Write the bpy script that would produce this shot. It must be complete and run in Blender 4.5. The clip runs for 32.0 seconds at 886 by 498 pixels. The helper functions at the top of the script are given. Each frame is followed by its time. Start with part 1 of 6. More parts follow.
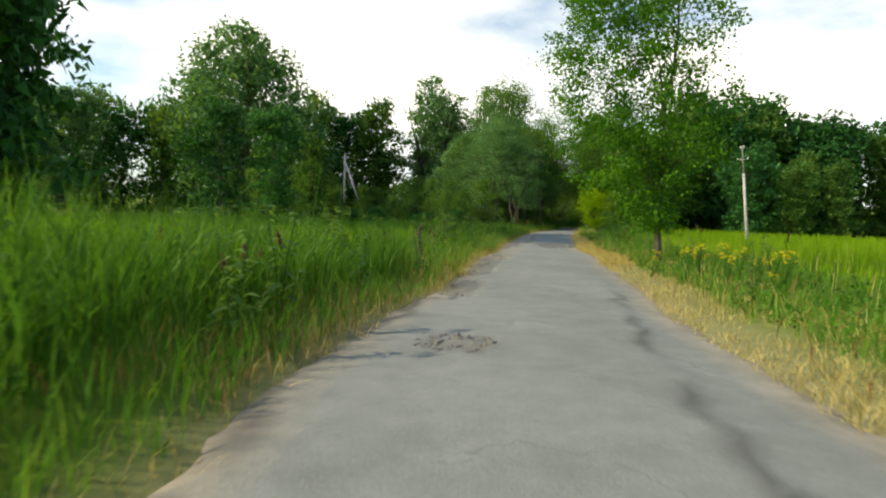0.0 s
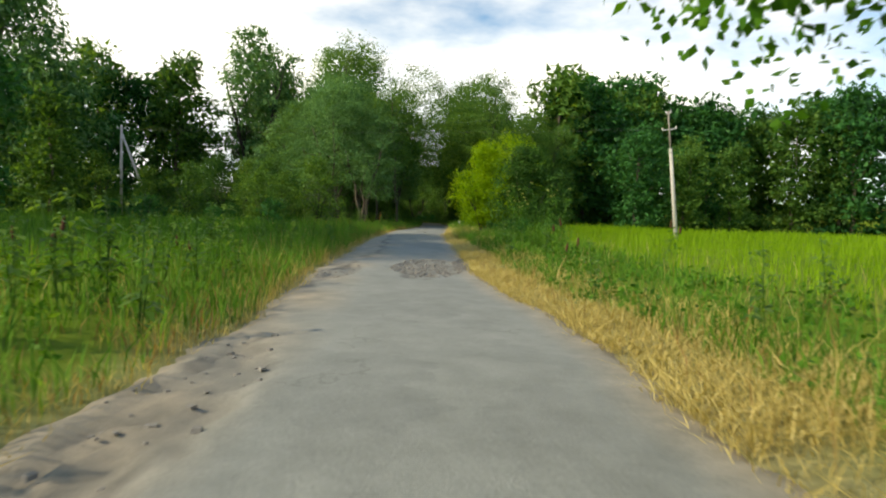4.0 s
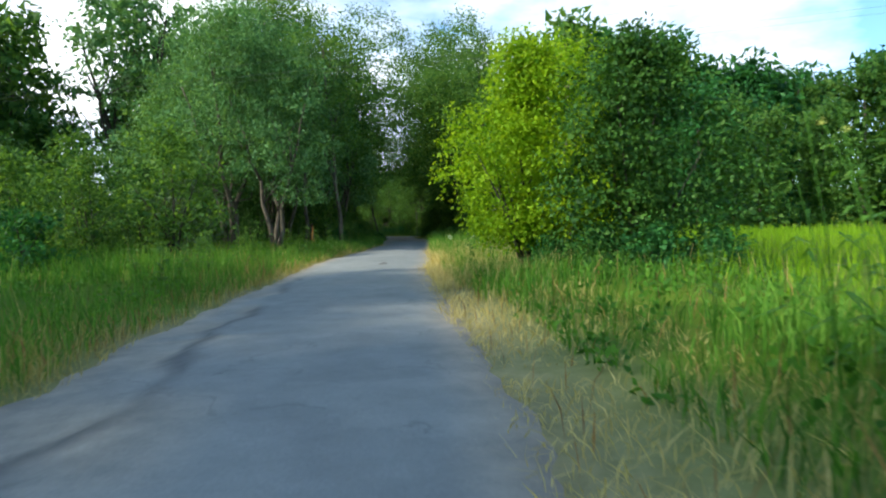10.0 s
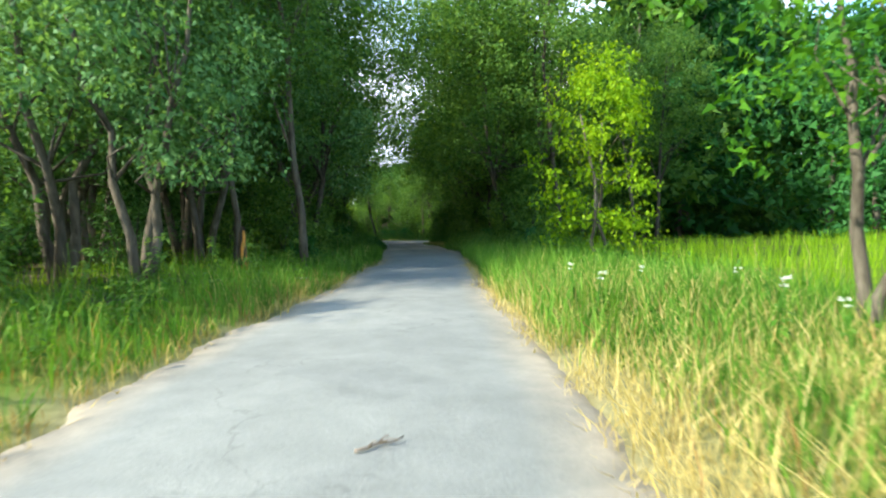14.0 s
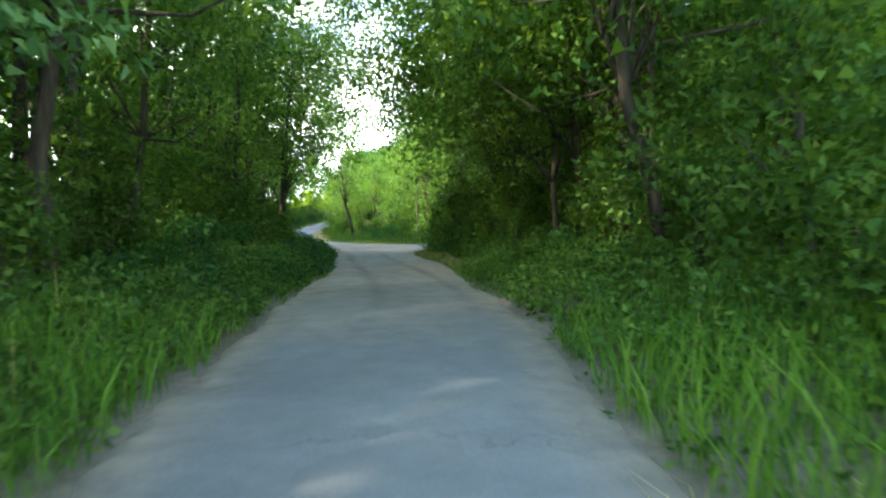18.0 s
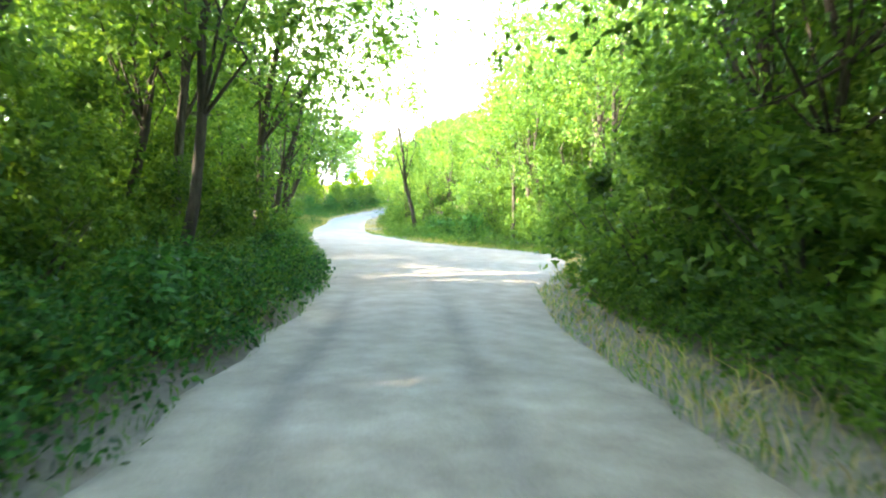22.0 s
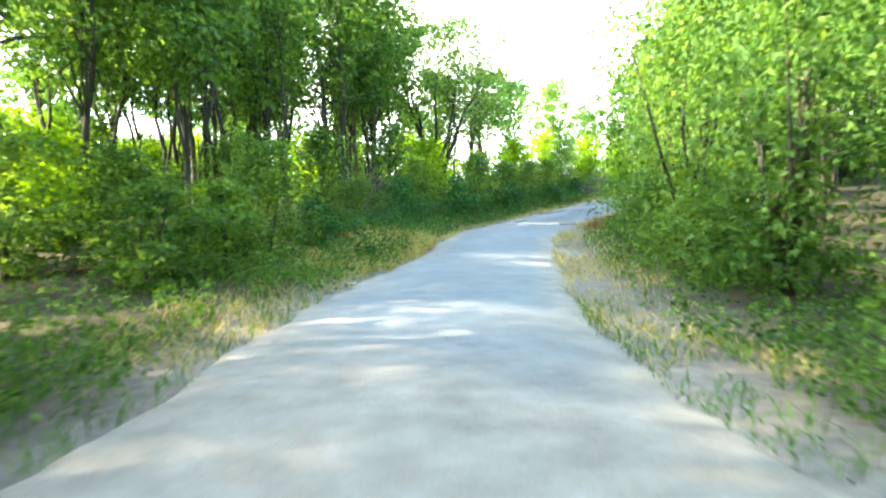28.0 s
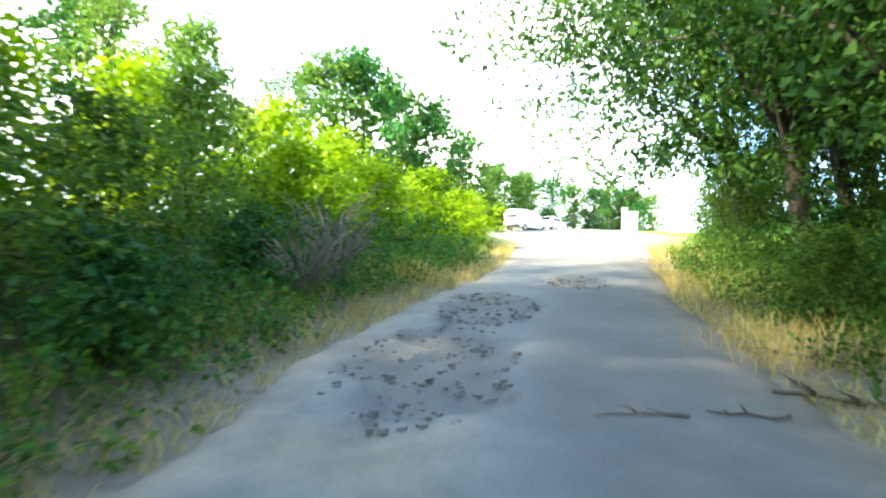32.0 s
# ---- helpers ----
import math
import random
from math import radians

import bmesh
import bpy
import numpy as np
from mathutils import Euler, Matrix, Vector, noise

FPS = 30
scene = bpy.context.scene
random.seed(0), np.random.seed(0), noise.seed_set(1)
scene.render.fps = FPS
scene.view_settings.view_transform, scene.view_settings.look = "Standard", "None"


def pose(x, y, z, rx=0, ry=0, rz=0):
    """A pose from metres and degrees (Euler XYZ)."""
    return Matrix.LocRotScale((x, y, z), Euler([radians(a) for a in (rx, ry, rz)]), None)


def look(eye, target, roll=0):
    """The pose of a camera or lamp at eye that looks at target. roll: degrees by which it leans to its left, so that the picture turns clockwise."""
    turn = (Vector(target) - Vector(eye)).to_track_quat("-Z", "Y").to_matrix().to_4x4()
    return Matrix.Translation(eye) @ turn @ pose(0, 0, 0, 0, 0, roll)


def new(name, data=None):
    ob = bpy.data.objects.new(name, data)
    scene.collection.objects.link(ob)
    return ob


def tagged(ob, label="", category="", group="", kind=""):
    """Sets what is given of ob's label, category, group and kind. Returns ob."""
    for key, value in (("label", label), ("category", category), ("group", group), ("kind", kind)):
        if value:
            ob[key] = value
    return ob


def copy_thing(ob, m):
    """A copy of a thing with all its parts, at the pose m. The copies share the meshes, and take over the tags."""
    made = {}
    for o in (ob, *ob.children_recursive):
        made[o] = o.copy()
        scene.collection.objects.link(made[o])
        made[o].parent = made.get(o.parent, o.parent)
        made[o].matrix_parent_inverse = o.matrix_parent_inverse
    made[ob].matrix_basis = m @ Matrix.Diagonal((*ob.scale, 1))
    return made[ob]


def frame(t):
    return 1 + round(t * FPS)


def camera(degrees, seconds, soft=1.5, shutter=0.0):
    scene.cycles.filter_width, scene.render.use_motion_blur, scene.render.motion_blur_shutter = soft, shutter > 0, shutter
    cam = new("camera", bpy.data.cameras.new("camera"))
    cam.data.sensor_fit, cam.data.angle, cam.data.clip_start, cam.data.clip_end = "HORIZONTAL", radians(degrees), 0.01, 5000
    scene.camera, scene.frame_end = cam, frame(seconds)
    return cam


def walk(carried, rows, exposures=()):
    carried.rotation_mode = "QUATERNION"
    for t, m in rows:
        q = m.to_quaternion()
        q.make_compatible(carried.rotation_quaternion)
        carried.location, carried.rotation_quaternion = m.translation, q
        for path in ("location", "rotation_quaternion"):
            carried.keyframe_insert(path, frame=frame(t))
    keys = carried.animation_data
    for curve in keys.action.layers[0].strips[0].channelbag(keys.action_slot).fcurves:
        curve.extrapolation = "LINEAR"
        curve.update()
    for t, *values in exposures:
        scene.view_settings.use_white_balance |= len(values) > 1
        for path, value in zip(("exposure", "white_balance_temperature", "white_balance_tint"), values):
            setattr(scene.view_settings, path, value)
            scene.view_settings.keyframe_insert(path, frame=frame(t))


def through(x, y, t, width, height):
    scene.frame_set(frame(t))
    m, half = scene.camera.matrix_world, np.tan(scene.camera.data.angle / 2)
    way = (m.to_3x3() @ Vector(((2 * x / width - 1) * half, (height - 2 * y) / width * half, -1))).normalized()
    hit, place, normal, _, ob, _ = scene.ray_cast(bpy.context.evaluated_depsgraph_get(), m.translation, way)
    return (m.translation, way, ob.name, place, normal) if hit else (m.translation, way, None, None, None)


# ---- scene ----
cam = camera(70.9, 32.0, soft=2.1, shutter=0.3)
PATH = [
    (0, (0.000, 0.000, 1.350), (-0.000, 1.997, 1.249), 2.2),
    (0.5, (0.000, 2.328, 1.346), (0.092, 4.323, 1.249), 4.0),
    (1, (0.216, 4.763, 1.335), (0.435, 6.748, 1.223), 4.3),
    (1.5, (0.594, 7.198, 1.326), (0.947, 9.165, 1.237), 4.0),
    (2, (1.080, 9.584, 1.376), (1.491, 11.539, 1.292), 2.8),
    (2.5, (1.566, 11.854, 1.326), (1.999, 13.803, 1.222), 2.5),
    (3, (1.998, 14.020, 1.337), (2.442, 15.966, 1.222), 1.8),
    (3.5, (2.430, 16.078, 1.356), (2.877, 18.025, 1.255), 1.9),
    (5.5, (4.104, 23.707, 1.311), (4.576, 25.648, 1.204), 1.0),
    (6, (4.536, 25.496, 1.349), (4.995, 27.441, 1.262), 0.2),
    (6.5, (4.806, 27.389, 1.324), (5.193, 29.351, 1.267), 0.1),
    (7, (5.022, 29.232, 1.356), (5.370, 31.199, 1.263), 0.8),
    (7.5, (5.346, 30.963, 1.343), (5.726, 32.924, 1.230), -0.5),
    (8, (5.724, 32.641, 1.334), (6.149, 34.592, 1.215), -1.1),
    (8.5, (6.156, 34.268, 1.384), (6.627, 36.211, 1.322), -1.9),
    (9, (6.588, 35.946, 1.375), (7.109, 37.876, 1.315), -1.1),
    (9.5, (7.074, 37.515, 1.375), (7.628, 39.435, 1.288), -1.7),
    (10, (7.506, 39.304, 1.413), (8.044, 41.229, 1.343), -1.4),
    (10.5, (7.883, 41.093, 1.451), (8.378, 43.031, 1.400), -1.4),
    (11, (8.261, 43.048, 1.531), (8.707, 44.996, 1.451), -1.4),
    (11.5, (8.531, 44.829, 1.459), (8.948, 46.784, 1.382), -2.0),
    (12, (8.748, 46.830, 1.426), (9.137, 48.790, 1.352), -2.0),
    (12.5, (9.071, 48.892, 1.498), (9.459, 50.851, 1.396), -1.9),
    (13, (9.395, 50.893, 1.465), (9.842, 52.840, 1.382), -1.9),
    (13.5, (9.881, 53.009, 1.534), (10.382, 54.944, 1.467), -1.5),
    (15.5, (12.158, 62.440, 1.667), (12.763, 64.344, 1.580), -1.5),
    (16, (12.961, 65.133, 1.711), (13.549, 67.042, 1.614), -1.5),
    (16.5, (13.626, 67.754, 1.762), (14.208, 69.665, 1.665), -0.7),
    (17, (14.322, 70.303, 1.705), (14.891, 72.218, 1.601), 0.5),
    (17.5, (14.968, 72.871, 1.704), (15.534, 74.787, 1.611), 0.2),
    (18, (15.667, 75.421, 1.702), (16.215, 77.343, 1.623), -1.1),
    (18.5, (16.386, 77.852, 1.758), (16.914, 79.779, 1.662), -2.5),
    (19, (16.913, 80.227, 1.768), (17.421, 82.159, 1.676), -1.3),
    (19.5, (17.441, 82.602, 1.778), (17.931, 84.537, 1.666), -1.2),
    (20, (17.932, 84.870, 1.738), (18.386, 86.815, 1.641), -2.0),
    (20.5, (18.340, 87.227, 1.808), (18.753, 89.182, 1.713), 0.3),
    (21, (18.645, 89.464, 1.777), (19.034, 91.423, 1.675), 1.0),
    (21.5, (19.009, 91.910, 1.794), (19.361, 93.876, 1.687), 1.4),
    (22, (19.321, 94.605, 1.750), (19.628, 96.578, 1.636), 1.1),
    (22.5, (19.588, 96.998, 1.718), (19.847, 98.978, 1.606), 1.3),
    (23, (19.764, 99.531, 1.686), (19.989, 101.515, 1.576), 1.8),
    (23.5, (19.927, 102.056, 1.718), (20.110, 104.045, 1.616), 2.0),
    (24, (20.052, 104.707, 1.749), (20.201, 106.697, 1.627), 1.8),
    (24.5, (20.095, 107.564, 1.715), (20.206, 109.556, 1.588), 2.1),
    (25, (20.279, 110.699, 1.667), (20.361, 112.693, 1.537), 1.7),
    (25.5, (20.260, 113.889, 1.692), (20.315, 115.884, 1.560), 1.7),
    (26, (20.154, 117.089, 1.656), (20.175, 119.085, 1.532), 2.6),
    (26.5, (19.979, 120.363, 1.552), (19.941, 122.359, 1.434), 3.0),
    (28.5, (19.432, 134.850, 1.667), (19.208, 136.835, 1.583), -1.0),
    (29, (19.116, 139.021, 1.714), (19.037, 141.020, 1.705), -2.3),
    (29.5, (19.167, 142.863, 1.922), (19.222, 144.862, 1.907), -0.6),
    (30, (19.396, 146.673, 2.078), (19.529, 148.668, 2.049), -1.0),
    (30.5, (19.701, 150.265, 2.243), (19.932, 152.251, 2.258), 0.7),
    (31, (20.330, 153.671, 2.512), (20.785, 155.618, 2.554), 1.9),
    (31.5, (21.324, 156.742, 2.816), (22.004, 158.621, 2.893), 1.1),
    (32, (22.448, 159.322, 3.064), (23.316, 161.122, 3.142), 1.9),
]
walk(cam, [(t, look(eye, target, roll)) for t, eye, target, roll in PATH],
     [(0, 0.25, 7700, 9), (3.5, 0.25, 7700, 9), (7, 0.35, 7300, 9), (8.5, 0.65, 6600, 9), (11, 0.7, 6200, 9), (12.5, 1.1, 6400, 8), (13.5, 1.45, 6500, 8), (15.5, 1.75, 6500, 9), (17, 2.35, 6600, 9), (18, 2.85, 6900, 12), (19, 3.55, 7300, 14),
      (20.5, 4.3, 7700, 16), (22.3, 4.25, 7100, 17), (23, 3.45, 6900, 15), (24, 3.1, 6900, 14), (26.5, 2.95, 7100, 14), (28.5, 3.7, 7000, 12), (29.2, 3.85, 7100, 12), (30, 3.45, 7000, 12), (31, 3.0, 7000, 13), (32, 2.65, 6900, 12)])

# ---------------------------------------------------------------- light
SUN_DIR = Vector((-0.93, -0.16, 0.61))
world = bpy.data.worlds.new("sky")
scene.world = world
world.use_nodes = True
wn, wl = world.node_tree.nodes, world.node_tree.links
wn.clear()
sky = wn.new("ShaderNodeTexSky")
sky.sky_type, sky.sun_disc = "NISHITA", False
sky.sun_elevation, sky.sun_rotation = radians(33), radians(260)
sky.air_density, sky.dust_density = 1.0, 1.5
tc = wn.new("ShaderNodeTexCoord")
flatten = wn.new("ShaderNodeMapping")
flatten.inputs["Scale"].default_value = (1.0, 1.0, 2.6)
wl.new(tc.outputs["Generated"], flatten.inputs["Vector"])
cn = wn.new("ShaderNodeTexNoise")
cn.inputs["Scale"].default_value, cn.inputs["Detail"].default_value, cn.inputs["Roughness"].default_value = 1.7, 7.0, 0.55
wl.new(flatten.outputs[0], cn.inputs["Vector"])
cr = wn.new("ShaderNodeValToRGB")
cr.color_ramp.elements[0].position, cr.color_ramp.elements[1].position = 0.50, 0.70
axes = wn.new("ShaderNodeSeparateXYZ")
wl.new(tc.outputs["Generated"], axes.inputs[0])
low = wn.new("ShaderNodeMapRange")
low.inputs["From Min"].default_value, low.inputs["From Max"].default_value = 0.05, 0.55
low.inputs["To Min"].default_value, low.inputs["To Max"].default_value = 0.10, -0.03
wl.new(axes.outputs["Z"], low.inputs["Value"])
veil = wn.new("ShaderNodeMath")
wl.new(cn.outputs["Fac"], veil.inputs[0])
wl.new(low.outputs[0], veil.inputs[1])
wl.new(veil.outputs[0], cr.inputs["Fac"])
mx = wn.new("ShaderNodeMix")
mx.data_type = "RGBA"
wl.new(cr.outputs["Color"], mx.inputs["Factor"])
deep = wn.new("ShaderNodeMix")
deep.data_type, deep.blend_type = "RGBA", "MULTIPLY"
deep.inputs["Factor"].default_value = 1.0
deep.inputs["B"].default_value = (0.84, 1.16, 1.36, 1)
wl.new(sky.outputs["Color"], deep.inputs["A"])
wl.new(deep.outputs["Result"], mx.inputs["A"])
mx.inputs["B"].default_value = (9.2, 9.45, 9.6, 1)
bg = wn.new("ShaderNodeBackground")
bg.inputs["Strength"].default_value = 0.14
wl.new(mx.outputs["Result"], bg.inputs["Color"])
wo = wn.new("ShaderNodeOutputWorld")
wl.new(bg.outputs[0], wo.inputs["Surface"])
sun = new("sun", bpy.data.lights.new("sun", "SUN"))
sun.data.energy, sun.data.angle, sun.data.color = 4.3, radians(1.2), (1.0, 0.92, 0.76)
sun.matrix_basis = look(SUN_DIR * 50, (0, 0, 0))
tagged(sun, kind="structure")


# ---------------------------------------------------------------- materials
def material(name, rough=0.8, spec=0.3):
    m = bpy.data.materials.new(name)
    m.use_nodes = True
    n, l = m.node_tree.nodes, m.node_tree.links
    b = n["Principled BSDF"]
    b.inputs["Roughness"].default_value = rough
    b.inputs["Specular IOR Level"].default_value = spec
    return m, n, l, b


def ramp(n, stops):
    r = n.new("ShaderNodeValToRGB")
    while len(r.color_ramp.elements) < len(stops):
        r.color_ramp.elements.new(0.5)
    for e, (p, c) in zip(r.color_ramp.elements, stops):
        e.position, e.color = p, (*c, 1)
    return r


def noise_tex(n, l, scale, detail=4.0, rough=0.55, vector=None):
    t = n.new("ShaderNodeTexNoise")
    t.inputs["Scale"].default_value, t.inputs["Detail"].default_value, t.inputs["Roughness"].default_value = scale, detail, rough
    if vector is None:
        g = n.new("ShaderNodeNewGeometry")
        vector = g.outputs["Position"]
    l.new(vector, t.inputs["Vector"])
    return t.outputs["Fac"]


def mix_rgb(n, l, fac, a, b, blend="MIX"):
    x = n.new("ShaderNodeMix")
    x.data_type, x.blend_type = "RGBA", blend
    for key, v in (("Factor", fac), ("A", a), ("B", b)):
        if hasattr(v, "is_linked"):
            l.new(v, x.inputs[key])
        else:
            x.inputs[key].default_value = v if key == "Factor" else (*v, 1)
    return x.outputs["Result"]


def math_node(n, l, op, a, b=0.0):
    x = n.new("ShaderNodeMath")
    x.operation = op
    for k, v in enumerate((a, b)):
        if hasattr(v, "is_linked"):
            l.new(v, x.inputs[k])
        else:
            x.inputs[k].default_value = v
    return x.outputs[0]


def bump(n, l, b, fac, strength, distance):
    u = n.new("ShaderNodeBump")
    u.inputs["Strength"].default_value, u.inputs["Distance"].default_value = strength, distance
    l.new(fac, u.inputs["Height"])
    l.new(u.outputs["Normal"], b.inputs["Normal"])


def leaf_material(name, dark, mid, light, through=0.35, rough=0.5, patch=0.7):
    """Leaves: each with its own tone, clumps lighter and darker, some light through the blade."""
    m, n, l, b = material(name, rough, 0.1)
    g = n.new("ShaderNodeNewGeometry")
    o = n.new("ShaderNodeObjectInfo")
    big = noise_tex(n, l, patch, 2.0)
    f = math_node(n, l, "ADD", math_node(n, l, "MULTIPLY", g.outputs["Random Per Island"], 0.55), math_node(n, l, "MULTIPLY", big, 0.45))
    f = math_node(n, l, "ADD", f, math_node(n, l, "MULTIPLY", math_node(n, l, "SUBTRACT", o.outputs["Random"], 0.5), 0.22))
    r = ramp(n, [(0.15, dark), (0.5, mid), (0.85, light)])
    l.new(f, r.inputs["Fac"])
    l.new(r.outputs["Color"], b.inputs["Base Color"])
    t = n.new("ShaderNodeBsdfTranslucent")
    warm = mix_rgb(n, l, 1.0, r.outputs["Color"], (1.38, 1.2, 0.45), "MULTIPLY")
    l.new(warm, t.inputs["Color"])
    x = n.new("ShaderNodeMixShader")
    x.inputs["Fac"].default_value = through
    l.new(b.outputs[0], x.inputs[1])
    l.new(t.outputs[0], x.inputs[2])
    l.new(x.outputs[0], n["Material Output"].inputs["Surface"])
    return m


LEAF_WILLOW = leaf_material("willow_leaf", (0.034, 0.105, 0.034), (0.082, 0.200, 0.066), (0.175, 0.335, 0.128), 0.40)
LEAF_FOREST = leaf_material("forest_leaf", (0.028, 0.080, 0.020), (0.070, 0.168, 0.034), (0.155, 0.285, 0.056), 0.5)
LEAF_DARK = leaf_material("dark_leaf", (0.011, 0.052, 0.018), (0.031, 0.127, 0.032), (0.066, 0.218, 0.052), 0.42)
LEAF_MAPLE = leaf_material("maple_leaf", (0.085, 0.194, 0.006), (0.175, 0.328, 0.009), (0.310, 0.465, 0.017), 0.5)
LEAF_ROADSIDE = leaf_material("roadside_leaf", (0.024, 0.096, 0.010), (0.055, 0.180, 0.014), (0.132, 0.312, 0.022), 0.45)
LEAF_SHRUB = leaf_material("shrub_leaf", (0.028, 0.082, 0.020), (0.076, 0.172, 0.032), (0.172, 0.300, 0.058), 0.5)
# dark bush green; on the leaning tree and thickets it paints in shade
LEAF_DARK_SHADED = leaf_material("dark_shaded_leaf", (0.014, 0.050, 0.012), (0.036, 0.105, 0.018), (0.085, 0.190, 0.030), 0.3)
LEAF_SILVER = leaf_material("silver_leaf", (0.06, 0.11, 0.055), (0.11, 0.18, 0.085), (0.19, 0.28, 0.15), 0.25)
LEAF_GRASS = leaf_material("grass_blade", (0.034, 0.108, 0.014), (0.078, 0.210, 0.022), (0.175, 0.325, 0.048), 0.4, 0.55, 0.35)
LEAF_FIELD = leaf_material("field_blade", (0.082, 0.180, 0.005), (0.160, 0.310, 0.010), (0.255, 0.410, 0.022), 0.4, 0.55, 0.12)
LEAF_STRAW = leaf_material("dry_straw", (0.26, 0.205, 0.06), (0.46, 0.375, 0.13), (0.64, 0.54, 0.24), 0.3, 0.6, 1.2)
LEAF_RUST = leaf_material("rust_grass", (0.14, 0.075, 0.03), (0.24, 0.135, 0.05), (0.36, 0.23, 0.10), 0.3, 0.6, 1.2)


def bark_material(name, dark, light, scale=9.0):
    m, n, l, b = material(name, 0.9, 0.15)
    g = n.new("ShaderNodeNewGeometry")
    mp = n.new("ShaderNodeMapping")
    mp.inputs["Scale"].default_value = (1, 1, 0.22)
    l.new(g.outputs["Position"], mp.inputs["Vector"])
    f = noise_tex(n, l, scale, 6.0, 0.65, mp.outputs[0])
    r = ramp(n, [(0.3, dark), (0.7, light)])
    l.new(f, r.inputs["Fac"])
    l.new(r.outputs["Color"], b.inputs["Base Color"])
    bump(n, l, b, f, 0.7, 0.03)
    return m


BARK = bark_material("bark", (0.035, 0.030, 0.021), (0.15, 0.132, 0.10))
BARK_DARK = bark_material("dark_bark", (0.022, 0.020, 0.014), (0.085, 0.076, 0.056))


def ground_material():
    m, n, l, b = material("meadow_ground", 0.95, 0.1)
    a = n.new("ShaderNodeAttribute")
    a.attribute_name = "wood"
    big = noise_tex(n, l, 0.12, 4)
    fine = noise_tex(n, l, 6.0, 6, 0.7)
    r1 = ramp(n, [(0.3, (0.06, 0.11, 0.010)), (0.55, (0.12, 0.18, 0.016)), (0.75, (0.19, 0.22, 0.035))])
    l.new(big, r1.inputs["Fac"])
    r2 = ramp(n, [(0.3, (0.035, 0.03, 0.018)), (0.55, (0.07, 0.058, 0.032)), (0.75, (0.05, 0.075, 0.02))])
    l.new(fine, r2.inputs["Fac"])
    e = n.new("ShaderNodeAttribute")
    e.attribute_name = "verge"
    r3 = ramp(n, [(0.3, (0.19, 0.16, 0.085)), (0.7, (0.33, 0.28, 0.16))])
    l.new(fine, r3.inputs["Fac"])
    c = mix_rgb(n, l, a.outputs["Fac"], r1.outputs["Color"], r2.outputs["Color"])
    c = mix_rgb(n, l, 0.35, c, mix_rgb(n, l, fine, (0.3, 0.3, 0.3), (1.4, 1.4, 1.4)), "MULTIPLY")
    r4 = ramp(n, [(0.3, (0.19, 0.165, 0.13)), (0.7, (0.36, 0.315, 0.25))])
    l.new(fine, r4.inputs["Fac"])
    c = mix_rgb(n, l, e.outputs["Fac"], c, mix_rgb(n, l, a.outputs["Fac"], r3.outputs["Color"], r4.outputs["Color"]))
    l.new(c, b.inputs["Base Color"])
    bump(n, l, b, fine, 0.8, 0.05)
    return m


